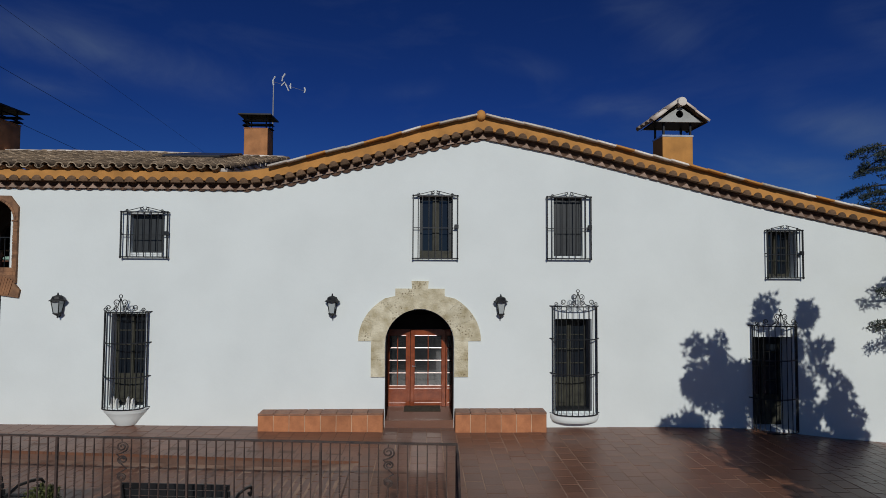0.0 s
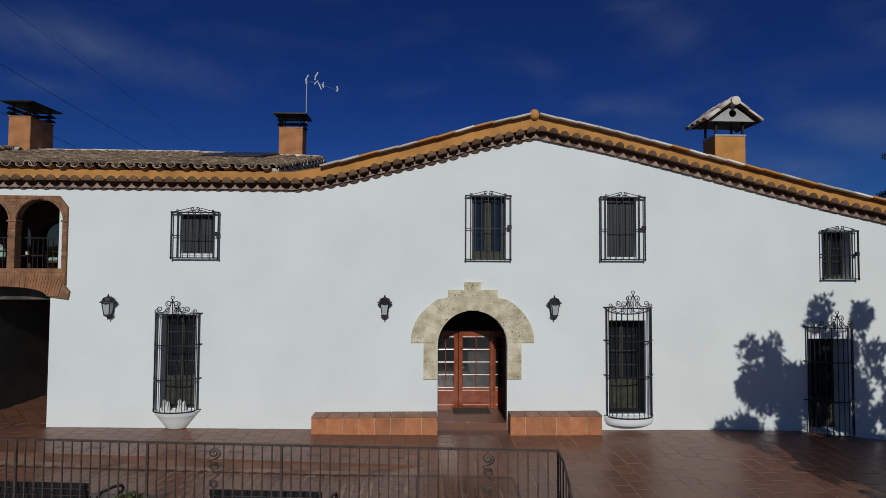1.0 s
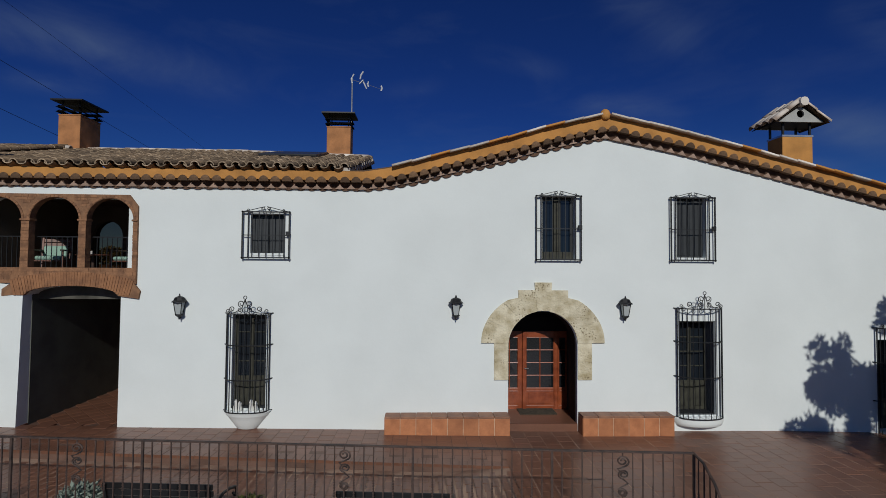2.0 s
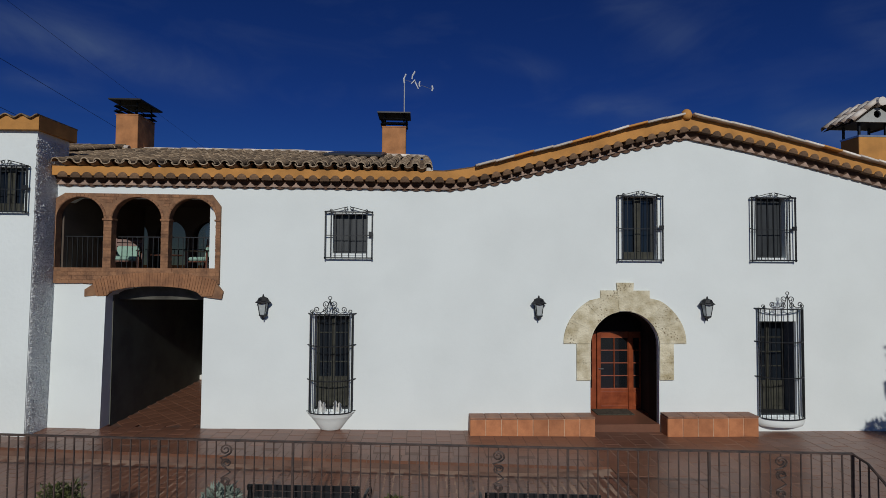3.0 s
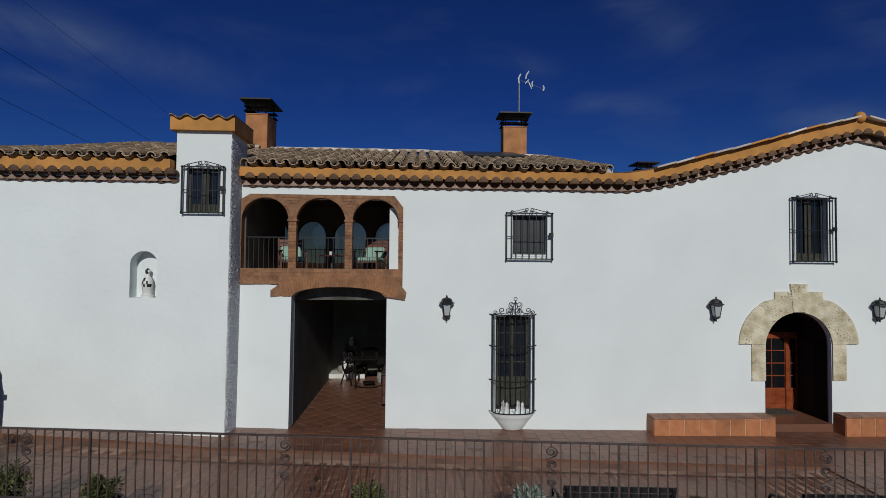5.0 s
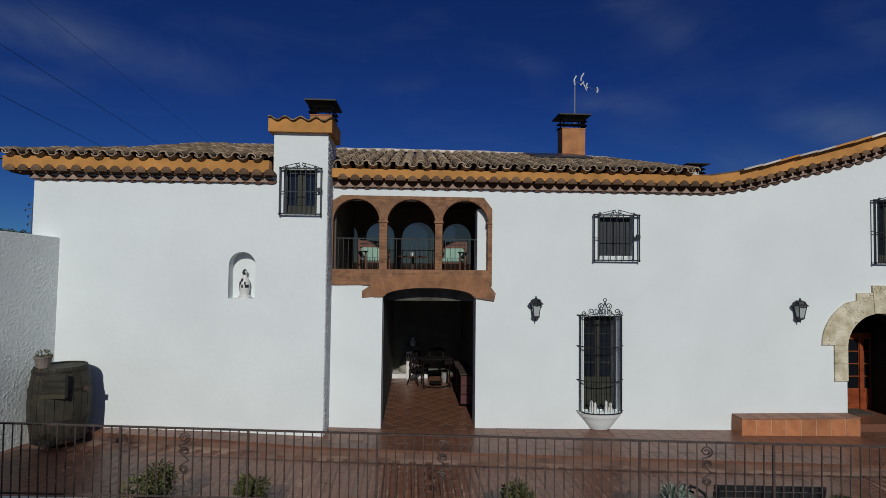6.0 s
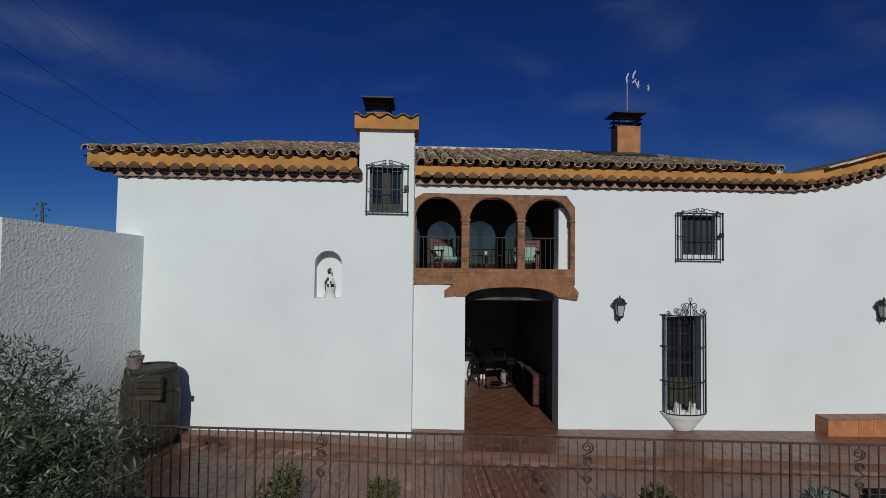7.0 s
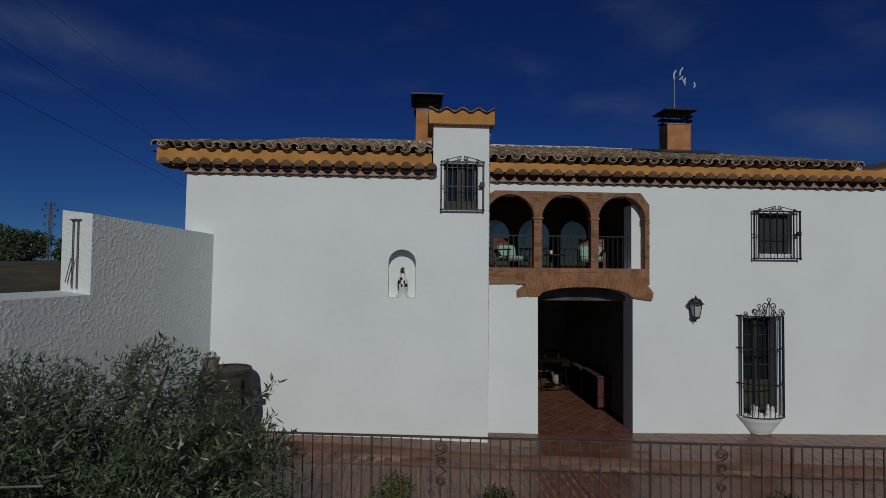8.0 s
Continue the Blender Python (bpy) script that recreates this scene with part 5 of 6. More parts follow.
def paving(x0, x1, y0, y1, w, d, drop, near, parent, skew=0.0, inside=lambda x, y: True, stagger=0.5):
    """Rows of pavers; those inside `near` are objects, the others one mesh."""
    me = paver_mesh(w, d)
    bv, bf = np.array([v.co[:] for v in me.vertices]), [tuple(p.vertices) for p in me.polygons]
    vv, ff, count = [], [], 0
    for j in range(int(round((y1 - y0) / d))):
        for i in range(int(round((x1 - x0) / w)) + 1):
            x = x0 + w * i
            y = y0 + d * (j + 0.5 + stagger * (i % 2)) + skew * (x - x0)
            if not inside(x, y):
                continue
            z = ground_z(x) - drop * ramp(x) + rng.uniform(-0.002, 0.002)
            m = pose(x, y, z, rng.uniform(-0.15, 0.15), math.degrees(math.atan2(ground_z(x - 0.1) - ground_z(x + 0.1), 0.2)) + rng.uniform(-0.15, 0.15), math.degrees(skew))
            if near(x, y) and count < 290:
                ob = new("paver", me)
                ob.matrix_basis = m
                ob.parent = parent
                count += 1
            else:
                a = np.array(m)
                off = len(vv) * len(bv)
                vv.append(bv @ a[:3, :3].T + a[:3, 3])
                ff += [tuple(q + off for q in f) for f in bf]
    if vv:
        rest = bpy.data.meshes.new("pavers")
        rest.from_pydata([tuple(p) for p in np.concatenate(vv)], [], ff)
        rest.materials.append(PAVER)
        tagged(part("pavers", rest, PAVER, parent), kind="stuff")


def step_y(x):
    return 9.02 - 0.068 * (x + 2.5)


def fence_y(x):
    return 5.77 - 0.075 * (x + 0.4)


bm = bmesh.new()                                      # upper strip along the house, one step higher
pts = [(x, step_y(x)) for x in [-17 + 0.5 * i for i in range(32)]] + [(-1.15, step_y(-1.15))]
for (xa, ya), (xb, yb) in zip(pts, pts[1:]):
    za, zb = ground_z(xa), ground_z(xb)
    v = [bm.verts.new(p) for p in ((xa, ya, za - 0.30), (xb, yb, zb - 0.30), (xb, yb, zb - 0.0025), (xa, ya, za - 0.0025), (xb, FACADE + 0.04, zb - 0.0025), (xa, FACADE + 0.04, za - 0.0025))]
    bm.faces.new((v[0], v[1], v[2], v[3])), bm.faces.new((v[3], v[2], v[4], v[5]))
strip = structure("terrace_step", bm, RISER, "raised terracotta strip along the house front", "pavement")
paving(-17.3, -1.1, 8.7, 11.0, 0.29, 0.29, 0.0, lambda x, y: -12.5 < x < -2 and y > 9.9, strip, 0.0, lambda x, y: step_y(x) + 0.27 < y < 10.98)
paving(-17.3, -1.1, step_y(-17.3) - 0.012, step_y(-17.3) + 0.278, 0.145, 0.29, 0.0, lambda x, y: False, strip, -0.068, stagger=0.0)
paving(-17.4, -1.12, 7.0, 10.2, 0.145, 0.29, 0.145, lambda x, y: False, terrace, -0.068, lambda x, y: y < step_y(x) - 0.15)
paving(-1.0, 13.0, 3.0, 11.0, 0.30, 0.30, 0.0, lambda x, y: 1 < x < 7 and y > 8.6, terrace, 0.0, lambda x, y: y < 11.0)
bm = bmesh.new()
box(bm, -10.9, -8.4, FACADE + 0.01, 15.9, 0.0, 0.122)
vest_floor = structure("floor_vestibule", bm, RISER, "diagonal terracotta tile floor of the carriage entrance", "floor")
me = paver_mesh(0.28, 0.28)
for i in range(-16, 17):
    for j in range(-16, 17):
        x, y = -9.85 + 0.1985 * (i - j), 13.3 + 0.1985 * (i + j)
        if -10.72 < x < -8.80 and FACADE + 0.16 < y < 15.7:
            ob = new("paver", me)
            ob.matrix_basis = pose(x, y, 0.136, 0, 0, 45)
            ob.parent = vest_floor

# ---------------------------------------------------------------- iron fence
low_wall = bmesh.new()
pts = [(-16.85, fence_y(-16.85)), (0.42, fence_y(0.42))]
v = [low_wall.verts.new((x, y + o, z)) for z in (-0.4, 0.57) for (x, y) in pts for o in (-0.11, 0.11)]
for f in ((0, 2, 3, 1), (4, 5, 7, 6), (0, 4, 6, 2), (1, 3, 7, 5), (0, 1, 5, 4), (2, 6, 7, 3)):
    low_wall.faces.new([v[i] for i in f])
structure("parapet", low_wall, WHITE, "low white parapet carrying the iron fence", "parapet")
fence = thing("iron_fence", pose(0, 0, 0), "brown iron fence with twisted bars and scrolled panels", "fence")


def rail_z(x):
    return along(x, [(-16.9, 1.52), (-12.87, 1.478), (-9.77, 1.448), (-6.63, 1.424), (-3.5, 1.408), (0.5, 1.40)])


PANEL = 1.56
corner = 0.36
skew = math.degrees(math.atan(-0.075))
bm = bmesh.new()
box(bm, -0.0065, 0.0065, -0.0065, 0.0065, 0.0, 1.0)
bar_mesh = finish(bm, "bar", FENCE_IRON)
bm = bmesh.new()
tube(bm, [(0, 0, 0), (0, 0, 0.30)], 0.0075, 4), tube(bm, [(0, 0, 0.55), (0, 0, 1.0)], 0.0075, 4)
for k in range(7):
    z = 0.31 + 0.035 * k
    lathe(bm, [(0.006, z), (0.0125, z + 0.012), (0.0125, z + 0.022), (0.006, z + 0.034)], 5)
twist_mesh = finish(bm, "twisted_bar", FENCE_IRON)
bm = bmesh.new()
box(bm, -0.0125, 0.0125, -0.0125, 0.0125, 0.0, 1.0)
post_mesh = finish(bm, "post", FENCE_IRON)
bm = bmesh.new()
for cx, cz, r, s in ((0.0, 0.875, 0.075, 1), (0.01, 0.70, 0.062, -1), (-0.005, 0.46, 0.055, 1)):
    tube(bm, [(cx + s * (x - cx), y, z) for x, y, z in spiral(cx, cz, r, 0.018, radians(-80), 1.7, 24)], 0.011, 5)
tube(bm, [(0.02, 0, 0.80), (-0.06, 0, 0.77), (-0.02, 0, 0.73)], 0.011, 5)
tube(bm, [(0.0, 0, 0.64), (0.06, 0, 0.58), (-0.05, 0, 0.50), (0.0, 0, 0.40)], 0.011, 5)
tube(bm, [(0, 0, 0.4), (0, 0, 0.0)], 0.008, 5), tube(bm, [(0, 0, 0.94), (0, 0, 1.0)], 0.008, 5)
scroll_mesh = finish(bm, "scroll", FENCE_IRON)
foot = 0.57
n_panels = 11
for p in range(n_panels + 1):
    x = corner - PANEL * p
    for k in range(14):
        xb = x - PANEL * k / 14
        if xb < -16.8:
            break
        kind = post_mesh if k == 0 else (scroll_mesh if k == 7 and p % 2 == 0 else (twist_mesh if k % 2 == 0 else bar_mesh))
        ob = new(kind.name.split(".")[0], kind)
        ob.matrix_basis = pose(xb, fence_y(xb), foot, 0, 0, skew) @ Matrix.Diagonal((1, 1, rail_z(xb) - foot, 1))
        ob.parent = fence
bm = bmesh.new()
ring = []
for k in range(12):
    x = max(corner - PANEL * k, -16.85)
    ring.append([bm.verts.new((x, fence_y(x) + oy, rail_z(x) + oz)) for oy, oz in ((-0.02, -0.008), (0.02, -0.008), (0.02, 0.008), (-0.02, 0.008))])
for u, v in zip(ring, ring[1:]):
    for i in range(4):
        bm.faces.new((u[i], u[(i + 1) % 4], v[(i + 1) % 4], v[i]))
part("top_rail", bm, FENCE_IRON, fence)
bm = bmesh.new()
tube(bm, [(-16.85, fence_y(-16.85), 0.66), (corner, fence_y(corner), 0.66)], 0.013, 6)
part("bottom_rail", bm, FENCE_IRON, fence)
bm = bmesh.new()
slope_line = [(5.73, 1.40), (5.52, 1.365), (5.32, 1.24), (5.0, 0.92), (4.5, 0.40)]
tube(bm, [(corner, y, z) for y, z in slope_line], 0.014, 6)
part("handrail", bm, FENCE_IRON, fence, "sloping iron handrail of the fence end")
for k in range(1, 11):
    y = 5.73 - 0.11 * k
    z = along(-y, [(-u, v) for u, v in slope_line])
    ob = new("twisted_bar" if k % 2 else "bar", twist_mesh if k % 2 else bar_mesh)
    ob.matrix_basis = pose(corner, y, z - 0.85) @ Matrix.Diagonal((1, 1, 0.85, 1))
    ob.parent = fence


# ---------------------------------------------------------------- garden benches
def garden_bench(x0, x1):
    y = fence_y((x0 + x1) / 2) + 0.28
    zg = ground_z(x0) - 0.15
    g = thing("garden_bench", pose((x0 + x1) / 2, y, zg, 0, 0, skew), "black slatted garden bench with curled iron arms, back to the fence", "bench", "garden benches")
    a = (x1 - x0) / 2
    for k in range(5):
        part("back_slat", made_box(-a, a, -0.02 - 0.02 * k, 0.005 - 0.02 * k, 0.50 + 0.085 * k, 0.568 + 0.085 * k, 0.006), BLACK, g)
    for k in range(5):
        part("seat_slat", made_box(-a, a, 0.04 + 0.09 * k, 0.115 + 0.09 * k, 0.43, 0.455, 0.006), BLACK, g)
    for s in (-1, 1):
        bm = bmesh.new()
        x = s * (a - 0.04)
        tube(bm, [(x, 0.46, 0), (x, 0.44, 0.25), (x, 0.40, 0.43), (x, 0.05, 0.43), (x, -0.04, 0.5), (x, -0.12, 0.90)], 0.022, 6)
        tube(bm, [(x, -0.06, 0), (x, -0.02, 0.25), (x, 0.03, 0.43)], 0.022, 6)
        tube(bm, [(s * (a + 0.03), yy, zz) for yy, zz in ((-0.06, 0.66), (0.1, 0.72), (0.3, 0.70), (0.45, 0.66), (0.50, 0.60), (0.45, 0.55), (0.40, 0.60))], 0.02, 6)
        part("side_frame", bm, BLACK, g)


garden_bench(-3.66, -2.32)
garden_bench(-6.46, -5.12)


# ---------------------------------------------------------------- plants
def leaf_cloud(name, blobs, count, length, width, material, seed, droop=0.2, out=0.7):
    """Many small leaves in uneven clumps, joined in one mesh."""
    r = np.random.RandomState(seed)
    vv, ff = [], []
    total = sum(b[3] ** 2 for b in blobs)
    for bx, by, bz, br in blobs:
        for _ in range(int(count * br * br / total)):
            d = r.normal(size=3)
            d /= np.linalg.norm(d)
            p = np.array((bx, by, bz)) + d * br * (0.35 + 0.75 * r.rand() ** 0.6)
            a = d * out + r.normal(size=3) * 0.7 + np.array((0, 0, 0.25 - droop))
            a /= np.linalg.norm(a)
            b = np.cross(a, r.normal(size=3))
            b /= np.linalg.norm(b)
            l, w = length * (0.7 + 0.6 * r.rand()), width * (0.7 + 0.6 * r.rand())
            o = len(vv)
            vv += [tuple(p), tuple(p + a * l * 0.45 + b * w), tuple(p + a * l), tuple(p + a * l * 0.45 - b * w)]
            ff.append((o, o + 1, o + 2, o + 3))
    me = bpy.data.meshes.new(name)
    me.from_pydata(vv, [], ff)
    me.materials.append(material)
    return me


def potted(x, dy, top, radius, material, label, seed, length=0.07, width=0.012):
    y, zg = fence_y(x) + dy, ground_z(x) - 0.16
    g = thing("potted_plant", pose(x, y, zg), label, "plant")
    h = max(0.25, top - zg - 1.55 * radius)
    bm = bmesh.new()
    lathe(bm, [(0.0, 0.0), (0.16, 0.0), (0.21, h), (0.235, h), (0.235, h + 0.05), (0.19, h + 0.05), (0.18, h - 0.02), (0.0, h - 0.02)], 16)
    part("pot", bm, POT, g)
    bm = bmesh.new()
    tube(bm, [(0, 0, h - 0.05), (0.02, 0.01, h + radius * 0.6)], 0.025, 6)
    part("stem", bm, BARK, g)
    rr = random.Random(seed)
    blobs = [(rr.uniform(-0.5, 0.5) * radius, rr.uniform(-0.5, 0.5) * radius, h + radius * rr.uniform(0.4, 1.1), radius * rr.uniform(0.35, 0.6)) for _ in range(6)]
    part("foliage", leaf_cloud("foliage", blobs, 1100, length, width, material, seed), material, g)


potted(-4.68, 0.35, 0.66, 0.24, SHRUB, "leafy green potted plant behind the fence", 1)
potted(-6.85, 0.35, 0.74, 0.21, SILVER, "silvery spiky potted plant behind the fence", 2, 0.12, 0.014)
potted(-8.82, 0.35, 0.78, 0.28, SHRUB, "bushy green and russet potted shrub behind the fence", 3)
potted(-12.15, 0.35, 0.76, 0.22, SHRUB, "low green potted plant behind the fence", 4)
potted(-13.45, 0.35, 0.88, 0.29, SHRUB, "yellow-green potted shrub behind the fence", 5)

TWIG = surface("pale_twig", (0.20, 0.20, 0.15), 0.8, 0.1, 8, 40, 0.2)
# olive bush before the fence
olive = thing("olive_bush", pose(-15.85, 5.0, 0.15), "dense grey-green olive bush before the fence", "bush")
rr = random.Random(8)
bm = bmesh.new()
tips = []
for k in range(9):
    a, reach = rr.uniform(0, 6.28), rr.uniform(0.5, 1.5)
    end = (reach * math.cos(a), 0.7 * reach * math.sin(a), rr.uniform(1.4, 2.4))
    tube(bm, [(0.05 * math.cos(a), 0.05 * math.sin(a), -0.6), (0.2 * math.cos(a), 0.2 * math.sin(a), 0.4), (end[0] * 0.6, end[1] * 0.6, end[2] * 0.65), end], 0.05, 6, 0.012)
    tips.append(end)
part("stems", bm, BARK, olive)
blobs = [(x + rr.uniform(-0.2, 0.2), y + rr.uniform(-0.2, 0.2), z - rr.uniform(0.0, 0.5), rr.uniform(0.32, 0.5)) for x, y, z in tips for _ in range(2)]
for _ in range(90):
    x = rr.uniform(-2.0, 1.3)
    blobs.append((x, rr.uniform(-0.9, 0.7), rr.uniform(0.1, 2.15 - 0.10 * x * x - 0.15 * max(0.0, x)), rr.uniform(0.28, 0.5)))
for _ in range(26):
    blobs.append((rr.uniform(-3.0, -1.5), rr.uniform(-0.6, 0.6), rr.uniform(0.2, 1.75), rr.uniform(0.3, 0.5)))
part("foliage", leaf_cloud("foliage", blobs, 105000, 0.068, 0.0068, LEAF, 11, 0.1), LEAF, olive)
bm = bmesh.new()
leaves = []
for k in range(60):                                    # long single shoots
    a = rr.uniform(-0.4, math.pi + 0.3) if k % 3 == 0 else rr.uniform(-0.5, 1.1)
    r0 = rr.uniform(0.7, 1.15)
    base = Vector((r0 * math.cos(a) * 1.1, rr.uniform(-0.6, 0.4), 1.25 + 0.85 * abs(math.sin(a)) + rr.uniform(-0.4, 0.25)))
    way = Vector((math.cos(a) * 0.8 + rr.uniform(-0.2, 0.2), rr.uniform(-0.3, 0.3), 0.5 + 0.5 * rr.random())).normalized()
    ln = rr.uniform(0.3, 0.55) if math.cos(a) < 0.3 else rr.uniform(0.4, 0.8)
    pts = [base + way * ln * t - Vector((0, 0, 0.10 * t * t * ln)) for t in (0, 0.35, 0.7, 1.0)]
    tube(bm, pts, 0.006, 4, 0.002)
    for j in range(16):
        t = 0.1 + 0.9 * j / 15
        p = base + way * ln * t - Vector((0, 0, 0.10 * t * t * ln))
        leaves.append((p.x, p.y, p.z, 0.02))
for k in range(16):                                    # bare pale twigs arching through the front
    x, z = rr.uniform(-1.2, 0.9), rr.uniform(0.9, 2.0)
    s = rr.choice((-1, 1))
    ln = rr.uniform(0.5, 1.0)
    tube(bm, [(x + s * ln * t, -1.0 - 0.1 * math.sin(3 * t), z + 0.25 * ln * t - 0.4 * ln * t * t) for t in (0, 0.25, 0.5, 0.75, 1.0)], 0.007, 4, 0.003)
tagged(part("shoots", bm, TWIG, olive), kind="stuff")
part("shoot_leaves", leaf_cloud("shoot_leaves", leaves, 5200, 0.085, 0.0085, LEAF, 12, 0.0, 0.4), LEAF, olive)

# ---------------------------------------------------------------- cask with pot
cask = thing("wooden_cask", pose(-16.34, 9.66, ground_z(-16.2) - 0.02), "large dark weathered wooden cask standing on the terrace", "barrel")
H_C, R_C = 1.28, 0.465
CASK_IRON = surface("dull_hoop_iron", (0.035, 0.03, 0.023), 0.8, 0.2, 9, 40, 0.3, metal=0.2)
for k in range(22):
    a0, a1 = 2 * math.pi * k / 22 + 0.008, 2 * math.pi * (k + 1) / 22 - 0.008
    bm = bmesh.new()
    cols = []
    for i in range(7):
        u = i / 6
        rad = R_C * (0.84 + 0.16 * math.sin(math.pi * u))
        cols.append([bm.verts.new((r_ * math.cos(a), r_ * math.sin(a), H_C * u)) for a in (a0, a1) for r_ in (rad, rad - 0.035)])
    for u, v in zip(cols, cols[1:]):
        for i, j in ((0, 2), (2, 3), (3, 1), (1, 0)):
            bm.faces.new((u[i], u[j], v[j], v[i]))
    bm.faces.new((cols[0][0], cols[0][2], cols[0][3], cols[0][1])), bm.faces.new((cols[-1][0], cols[-1][2], cols[-1][3], cols[-1][1]))
    part("stave", bm, CASK_WOOD, cask)
for u in (0.06, 0.30, 0.70, 0.94):
    bm = bmesh.new()
    rad = R_C * (0.84 + 0.16 * math.sin(math.pi * u)) + 0.006
    lathe(bm, [(rad - 0.004, H_C * u - 0.028), (rad, H_C * u - 0.028), (rad, H_C * u + 0.028), (rad - 0.004, H_C * u + 0.028)], 32)
    part("hoop", bm, CASK_IRON, cask)
bm = bmesh.new()
lathe(bm, [(0.0, H_C - 0.05), (R_C * 0.83, H_C - 0.05), (R_C * 0.83, H_C - 0.02), (0.0, H_C - 0.02)], 24)
part("head", bm, CASK_WOOD, cask)
hatch = part("hatch", made_box(0.0, 0.37, -0.44, -0.36, 0.80, 1.20, 0.01), CASK_WOOD, cask, "dark slatted hatch")
for k in range(4):
    part("slat", made_box(-0.01, 0.38, -0.462, -0.43, 0.80 + 0.10 * k, 0.875 + 0.10 * k, 0.008), CASK_WOOD, hatch)
bm = bmesh.new()
tube(bm, [(0.41, -0.05, 0.88), (0.51, -0.06, 0.88)], 0.05, 8)
part("bung", bm, DARK_WOOD, cask)
pot = thing("flower_pot", pose(-16.55, 9.52, ground_z(-16.2) - 0.04 + H_C), "small grey pot of cut stalks on the cask", "plant pot")
bm = bmesh.new()
lathe(bm, [(0.0, 0.0), (0.10, 0.0), (0.13, 0.17), (0.14, 0.17), (0.14, 0.20), (0.11, 0.20), (0.0, 0.17)], 14)
part("pot", bm, surface("grey_clay", (0.22, 0.18, 0.15), 0.9, 0.15, 8, 40, 0.3), pot)
part("stalks", leaf_cloud("stalks", [(0, 0, 0.2, 0.1)], 160, 0.06, 0.008, SHRUB, 21), SHRUB, pot)

# ---------------------------------------------------------------- things in the carriage entrance and the loggia
BLACK_WOOD = surface("blackened_wood", (0.012, 0.009, 0.008), 0.9, 0.15, 6, 40, 0.2, spec=0.15)
DULL_TOP = surface("dull_worn_wood", (0.07, 0.045, 0.036), 0.8, 0.15, 6, 40, 0.2)
for k, (xa, xb) in enumerate(((-11.80, -10.88), (-10.70, -9.75), (-9.56, -8.84))):
    g = thing("balcony_railing", pose(xa, FACADE + 0.2, 3.362), "thin dark iron railing between the loggia pillars", "railing", "loggia railings")
    w = xb - xa
    part("top_rail", made_box(-0.06, w + 0.06, -0.012, 0.012, 0.645, 0.667), IRON, g)
    n = 9 if k < 2 else 7
    for i in range(n):
        x = w * (i + 0.5) / n
        part("bar", made_box(x - 0.006, x + 0.006, -0.006, 0.006, 0.0, 0.645), IRON, g)


g = thing("balcony_railing", pose(-11.7, 13.9, 3.142), "thin dark iron railing before the rear loggia arches", "railing", "loggia railings")
part("top_rail", made_box(0, 3.1, -0.01, 0.01, 0.70, 0.72), IRON, g)
for i in range(27):
    part("bar", made_box(0.05 + 0.115 * i, 0.062 + 0.115 * i, -0.006, 0.006, 0.0, 0.70), IRON, g)


def lounge_chair(x, y, turn):
    g = thing("armchair", pose(x, y, 3.142, 0, 0, turn), "red-brown wooden armchair with mint-green cushion", "chair", "loggia chairs")
    for s in (-1, 1):
        part("front_leg", made_box(s * 0.27 - 0.02, s * 0.27 + 0.02, -0.30, -0.26, 0, 0.60, 0.004), CHAIR_WOOD, g)
        leg = part("back_leg", made_box(s * 0.27 - 0.02, s * 0.27 + 0.02, -0.02, 0.02, 0, 0.92, 0.004), CHAIR_WOOD, g)
        leg.matrix_basis = pose(0, 0.24, 0, -9, 0, 0)
        part("arm", made_box(s * 0.27 - 0.035, s * 0.27 + 0.035, -0.34, 0.28, 0.60, 0.63, 0.006), DARK_WOOD, g)
    for k in range(5):
        ob = part("back_slat", made_box(-0.25, 0.25, -0.01, 0.01, 0.46 + 0.09 * k, 0.535 + 0.09 * k, 0.004), CHAIR_WOOD, g)
        ob.matrix_basis = pose(0, 0.24, 0, -9, 0, 0)
    part("seat", made_box(-0.27, 0.27, -0.30, 0.26, 0.36, 0.39, 0.004), CHAIR_WOOD, g)
    part("seat_cushion", made_box(-0.25, 0.25, -0.28, 0.22, 0.392, 0.48, 0.03), CUSHION, g, "mint-green seat cushion")
    ob = part("back_cushion", made_box(-0.23, 0.23, -0.11, -0.02, 0.46, 0.72, 0.03), CUSHION, g, "mint-green back cushion")
    ob.matrix_basis = pose(0, 0.24, 0, -9, 0, 0)


lounge_chair(-11.08, 11.95, 20)
lounge_chair(-9.32, 11.95, -18)
table = thing("coffee_table", pose(-10.2, 12.0, 3.142), "small round red-brown table in the loggia", "table")
bm = bmesh.new()
lathe(bm, [(0.0, 0.50), (0.33, 0.50), (0.34, 0.515), (0.33, 0.53), (0.0, 0.53)], 20)
part("tabletop", bm, CHAIR_WOOD, table)
bm = bmesh.new()
lathe(bm, [(0.18, 0.0), (0.18, 0.02), (0.03, 0.05), (0.03, 0.50)], 10)
part("pedestal", bm, DARK_WOOD, table)
bm = bmesh.new()
lathe(bm, [(0.0, 0.0), (0.03, 0.0), (0.036, 0.08), (0.0, 0.08)], 12)
ob = part("candle_jar", bm, CERAMIC)
ob.matrix_basis = pose(-10.22, 11.95, 3.672)
tagged(ob, "small white candle jar on the loggia table", "jar")

